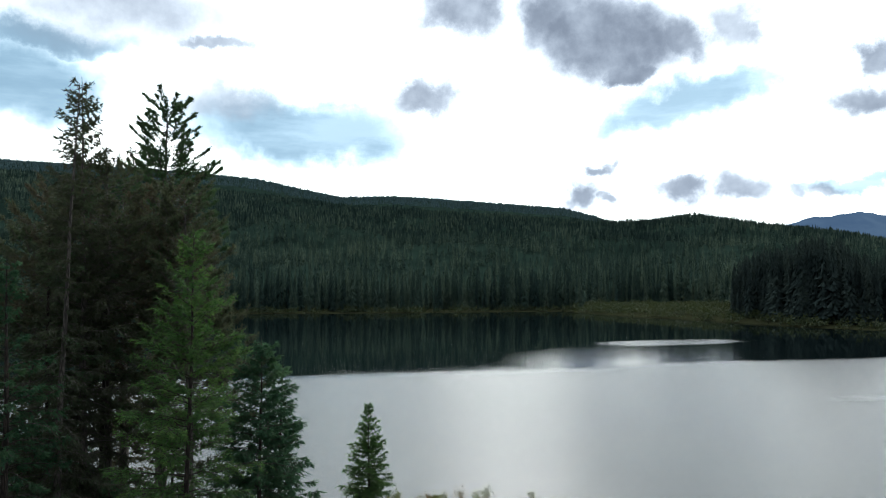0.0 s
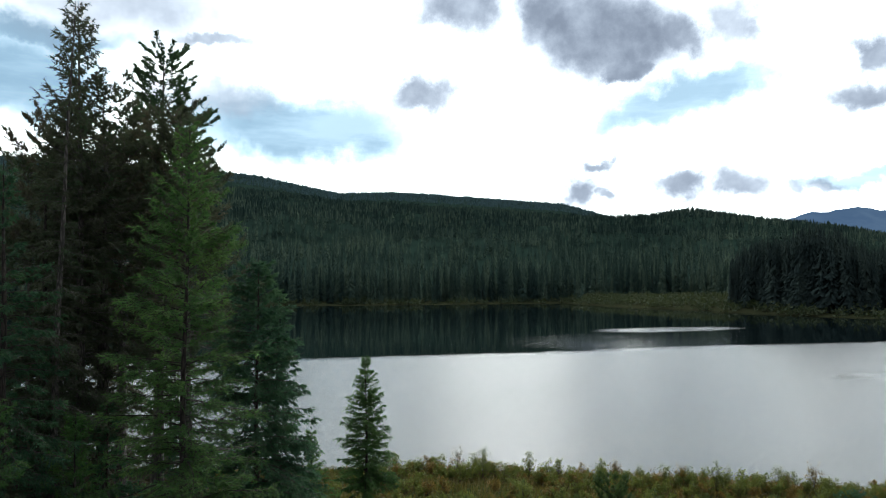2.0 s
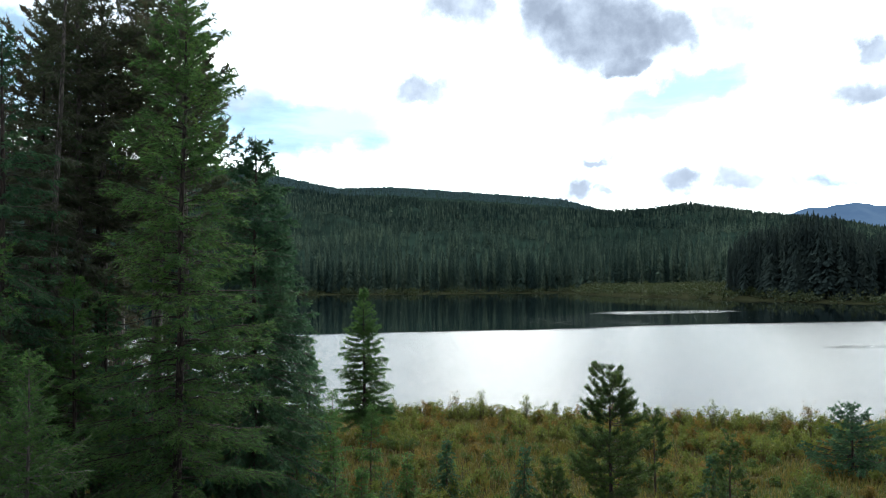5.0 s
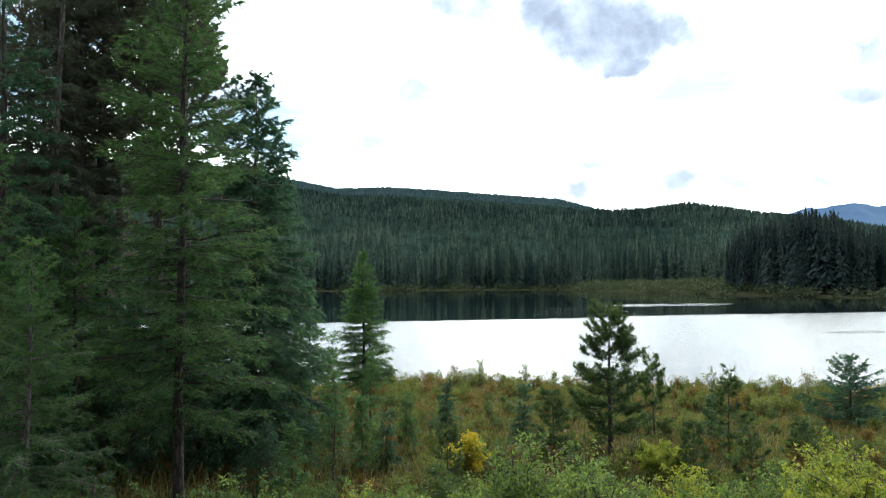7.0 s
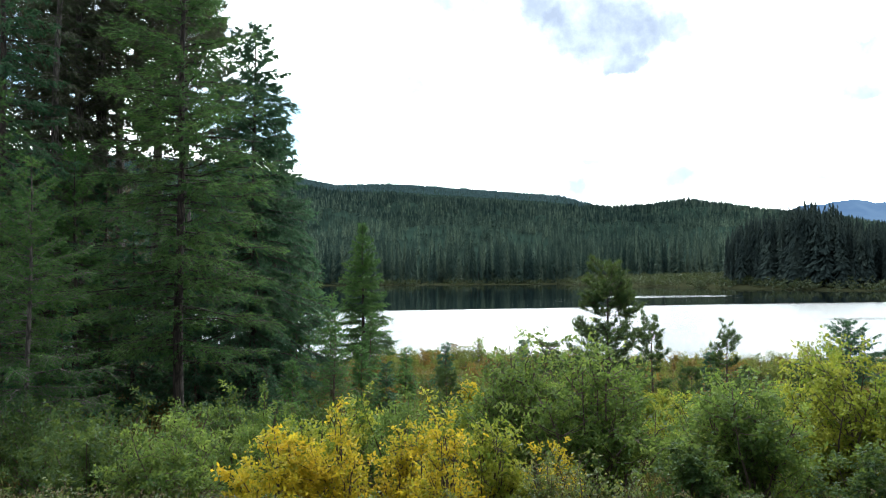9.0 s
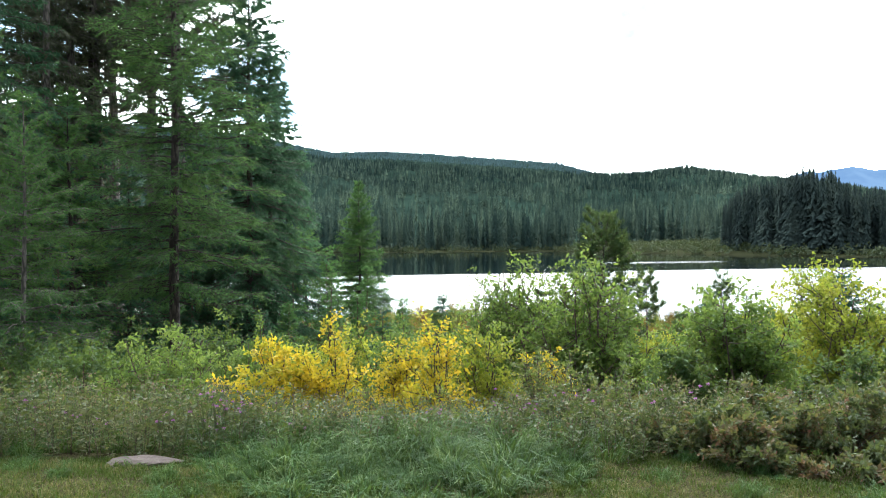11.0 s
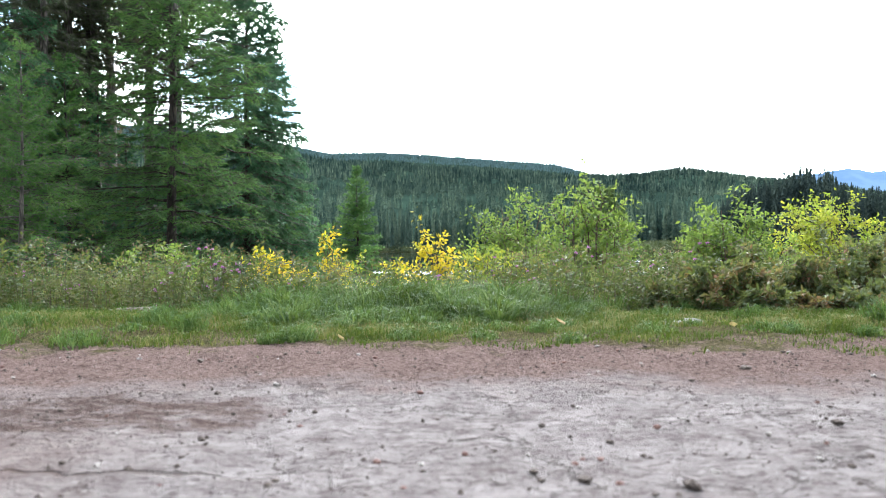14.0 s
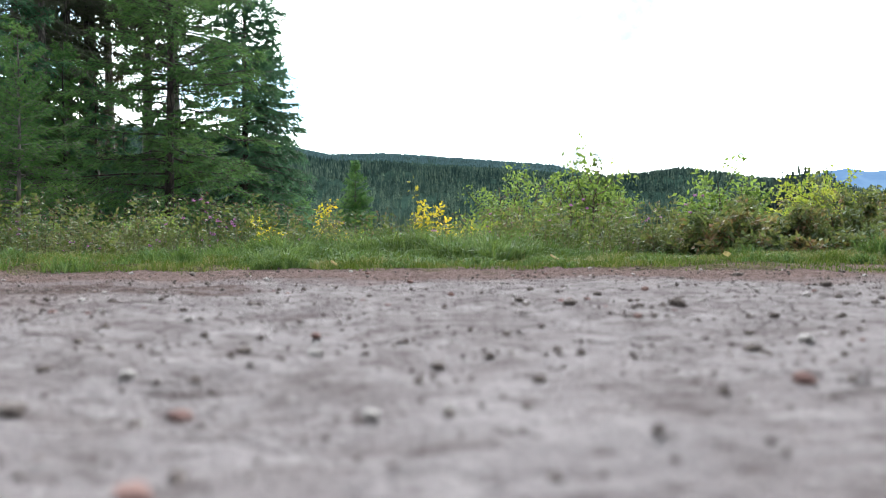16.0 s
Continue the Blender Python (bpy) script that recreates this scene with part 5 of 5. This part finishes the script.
def weeds():
    """Leafy knapweed and other herbs: stalks, small leaves, seed heads."""
    r = np.random.default_rng(304)
    n = 3200
    x, y = field(r, n, -4.8, 4.2, 5.2, 8.2)
    start = np.interp(x, [-4, -2.6, -1.2, 0.6, 1.3, 2.2, 4], [5.8, 5.8, 5.6, 5.6, 5.4, 5.7, 6.4])
    keep = y > start
    x, y = x[keep], y[keep]
    n = len(x)
    z = ground_height(x, y)
    h = r.uniform(0.28, 0.62, n) * np.interp(y, [5.2, 6, 8], [0.75, 1.0, 1.25]) * np.interp(x, [-4, -1.3, -0.4, 0.6, 1.2, 4], [1.15, 1.05, 0.85, 0.85, 1.0, 1.05])
    a = r.uniform(0, 6.28, n)
    lean = np.stack([np.cos(a), np.sin(a), np.zeros(n)], 1) * (h * r.uniform(0.05, 0.3, n))[:, None]
    foot = np.stack([x, y, z - 0.02], 1)
    s = np.linspace(0, 1, 3)
    paths = foot[:, None] + lean[:, None] * (s ** 1.6)[None, :, None] + np.array([0, 0, 1.0]) * (h[:, None] * s)[..., None]
    v, f = tubes(paths, np.full((n, 1), 0.002) * np.linspace(1, 0.5, 3), 3)
    stuff("weed_stalks", "thin green-brown stalks of roadside weeds", "weeds", v, f, twig_bark)
    per = 25
    i = np.repeat(np.arange(n), per)
    s = r.uniform(0.08, 1.0, len(i))
    at = foot[i] + lean[i] * (s ** 1.6)[:, None] + np.array([0, 0, 1.0]) * (h[i] * s)[:, None]
    aim = unit(r.normal(size=(len(i), 3)) * [1, 1, 0.5] + [0, 0, 0.35])
    at = at + aim * r.uniform(0, 0.05, (len(i), 1))
    v, f = leaves(at, aim, r.uniform(0.025, 0.07, len(i)), r.uniform(0.011, 0.03, len(i)), r)
    stuff("weed_leaves", "small grey-green leaves of roadside weeds", "weeds", v, f, weed_leaf)
    i = np.repeat(np.arange(n), 3)
    keep = r.random(len(i)) < 0.5
    i = i[keep]
    at = foot[i] + lean[i] + np.array([0, 0, 1.0]) * h[i][:, None] + r.normal(0, 0.025, (len(i), 3))
    q = np.repeat(np.arange(len(i)), 5)
    v, f = leaves(at[q], unit(r.normal(size=(len(q), 3)) + [0, 0, 0.5]), r.uniform(0.010, 0.02, len(q)), r.uniform(0.006, 0.012, len(q)), r)
    stuff("seed_heads", "small brown seed heads on weed stalks", "weeds", v, f, seed_head)


def knapweed(x, y, top, seed):
    r = np.random.default_rng(seed)
    ground = float(ground_height(x, y))
    plant = thing("knapweed", "knapweed with thin stalks and purple flower heads", "flower", x, y, ground - 0.01, "flowering knapweed")
    h = top - ground
    k = 4
    a = r.uniform(0, 6.28, k)
    tip = np.stack([np.cos(a) * 0.07, np.sin(a) * 0.07, h * r.uniform(0.75, 1.0, k)], 1)
    s = np.linspace(0, 1, 5)
    paths = tip[:, None] * np.stack([s ** 1.5, s ** 1.5, s], 1)[None]
    stalks = []
    for path in paths:
        v, f = tubes(path[None], 0.003 * np.linspace(1, 0.6, 5)[None], 4)
        stalks.append(part("stalk", np_mesh("stalk", v, f, weed_leaf), plant))
    for t, stalk in zip(tip[: 2 + seed % 3], stalks):
        n = 46
        aim = unit(r.normal(size=(n, 3)) * [1, 1, 0.5] + [0, 0, 0.55])
        v, f = leaves(np.zeros((n, 3)) + t, aim, r.uniform(0.014, 0.024, n), r.uniform(0.003, 0.006, n), r)
        part("flower_head", np_mesh("flower_head", v, f, purple_petal), stalk, "purple flower head")


turf()
tussocks()
long_grass()
weeds()
r = np.random.default_rng(9)
for k in range(42):
    x = r.uniform(-4.0, -1.0) if k < 24 else r.uniform(-1.0, 2.4)
    y = r.uniform(5.7, 6.8)
    knapweed(x, y, float(ground_height(x, y)) + r.uniform(0.28, 0.62), 500 + k)


def meadow_grass():
    r = np.random.default_rng(305)
    y = np.sqrt(r.uniform(11 ** 2, 66 ** 2, 130000))
    x = r.uniform(-0.75, 0.75, len(y)) * y
    keep = r.random(len(x)) < 0.6 + 0.4 * swell(x * 1.2, y * 1.2)
    x, y = x[keep], y[keep]
    h = r.uniform(0.2, 0.75, len(x)) * (1 + 0.4 * swell(x * 2, y * 2))
    v, f = blades(np.stack([x, y, ground_height(x, y) - 0.02], 1), h, 0.012 + 0.0011 * y, r.uniform(0.2, 0.9, len(x)), r)
    stuff("meadow_grass", "dry brown and olive meadow grass", "grass", v, f, dry_blade)


meadow_grass()


# ---------------------------------------------------------------- stones, soil crumbs, small litter
def lump_mesh(name, seed, flat, material, rough=0.25, sub=2):
    r = random.Random(seed)
    bm = bmesh.new()
    bmesh.ops.create_icosphere(bm, subdivisions=sub, radius=1.0)
    off = Vector((r.uniform(0, 50), r.uniform(0, 50), 0))
    for vert in bm.verts:
        d = 1 + rough * noise.noise(vert.co * 1.3 + off) + rough * 0.5 * noise.noise(vert.co * 3.1 + off)
        vert.co = Vector((vert.co.x * d, vert.co.y * d, vert.co.z * d * flat))
    me = bpy.data.meshes.new(name)
    bm.to_mesh(me)
    bm.free()
    me.materials.append(material)
    return me


rock = tagged(new("rock", lump_mesh("rock", 1, 0.28, brown_rock, 0.35, 3)), "flat brown rock lying in the turf", "rock")
rock.location, rock.scale = (-2.09, 5.55, 0.0), (0.27, 0.13, 0.16)
rock = tagged(new("rock", lump_mesh("rock", 2, 0.3, pale_rock, 0.35, 3)), "pale flat rock lying in the turf", "rock")
rock.location, rock.scale = (1.72, 4.46, 0.0), (0.19, 0.11, 0.16)
lumps = [lump_mesh("stone", 20 + k, 0.6, (pebble_stone, pebble_stone, red_stone, chalky_stone)[k % 4], 0.6, 1) for k in range(8)]
r = random.Random(4)
for k in range(280):
    y = 0.35 + 3.2 * r.random() ** 0.8
    x = r.uniform(-0.72, 0.72) * (y + 0.5)
    size = r.uniform(0.004, 0.012) * (1.6 if k % 11 == 0 else 1)
    stone = tagged(new("stone", lumps[k % 8]), ("small dark stone on the pale clay", "small dark clod on the pale clay", "small red-brown stone on the pale clay", "small pale stone on the clay")[k % 4], "stone", "loose stones on the dirt")
    stone.location = (x, y, float(ground_height(x, y)) + size * 0.3)
    stone.scale, stone.rotation_euler = (size, size * r.uniform(0.7, 1.2), size), (0, 0, r.uniform(0, 6))


def crumbs():
    r = np.random.default_rng(306)
    n = 9000
    y = 0.25 + 3.9 * r.random(n) ** 0.75
    y[6500:] = r.uniform(2.4, 3.9, n - 6500)
    x = r.uniform(-0.75, 0.75, n) * (y + 0.6)
    x[6000:6500], y[6000:6500] = r.normal(-1.0, 0.28, 500), r.normal(2.2, 0.14, 500)
    size = r.uniform(0.0015, 0.0045, n) * (1 + 1.0 * (r.random(n) > 0.93))
    base = np.array([[1, 0, 0], [0, 1, 0], [-1, 0, 0], [0, -1, 0], [0, 0, 0.8], [0, 0, -0.6]], float)
    verts = base[None] * size[:, None, None] * r.uniform(0.6, 1.3, (n, 6, 1))
    turn = r.uniform(0, 6.28, n)
    c, s = np.cos(turn)[:, None], np.sin(turn)[:, None]
    verts = np.stack([verts[..., 0] * c - verts[..., 1] * s, verts[..., 0] * s + verts[..., 1] * c, verts[..., 2]], -1)
    verts += np.stack([x, y, ground_height(x, y) + size * 0.3], 1)[:, None]
    tri = np.array([[0, 1, 4], [1, 2, 4], [2, 3, 4], [3, 0, 4], [1, 0, 5], [2, 1, 5], [3, 2, 5], [0, 3, 5]])
    stuff("gravel", "fine gravel and crumbs of soil on the dirt", "gravel", verts.reshape(-1, 3), (np.arange(n)[:, None, None] * 6 + tri).reshape(-1, 3), pebble_stone)


crumbs()


def fallen_log():
    log = thing("fallen_log", "weathered brown log lying in the meadow grass", "log", -6.5, 32.3, float(ground_height(-6.5, 32.3)) + 0.16)
    s = np.linspace(-1, 1, 9)
    path = np.stack([s * 0.9, s * 0.35, 0.03 * np.sin(s * 3)], 1)
    v, f = tubes(path[None], (0.24 + 0.02 * np.sin(s * 9))[None], 12)
    part("bole", np_mesh("bole", v, f, old_wood, True), log)
    for end in (0, -1):
        a = np.arange(12) * 2 * np.pi / 12
        c = path[end]
        way = unit(path[-1] - path[0])
        side = unit(np.cross(way, np.array([0, 0, 1.0])))
        ring = c + side * (np.cos(a) * 0.235)[:, None] + np.cross(way, side) * (np.sin(a) * 0.235)[:, None]
        v = np.concatenate([ring, (c + way * (0.03 if end else -0.03))[None]])
        part("cut_end", np_mesh("cut_end", v, np.stack([np.arange(12), (np.arange(12) + 1) % 12, np.full(12, 12)], 1), old_wood), log)


def fallen_leaf(x, y, size, turn):
    s = np.linspace(0, 1, 6)
    wide = size * 0.36 * np.sin(np.pi * s ** 0.8) + 0.001
    rows = [np.stack([k * wide, size * s, 0.012 + 0.010 * np.abs(k) + 0.012 * s * s], 1) for k in (-1, 0, 1)]
    v = np.concatenate(rows)
    f = [(c * 6 + i, c * 6 + i + 1, c * 6 + 7 + i, c * 6 + 6 + i) for c in (0, 1) for i in range(5)]
    ob = tagged(new("fallen_leaf", np_mesh("fallen_leaf", v, f, dry_leaf)), "curled tan fallen leaf lying on the turf", "leaf", "fallen leaves")
    ob.location, ob.rotation_euler = (x, y, float(ground_height(x, y)) + 0.015), (0.25, 0.1, turn)


fallen_log()
for x, y, size, turn in ((0.94, 4.28, 0.07, 0.8), (1.82, 3.95, 0.06, 2.5), (-0.3, 3.7, 0.04, 1.2)):
    fallen_leaf(x, y, size, turn)
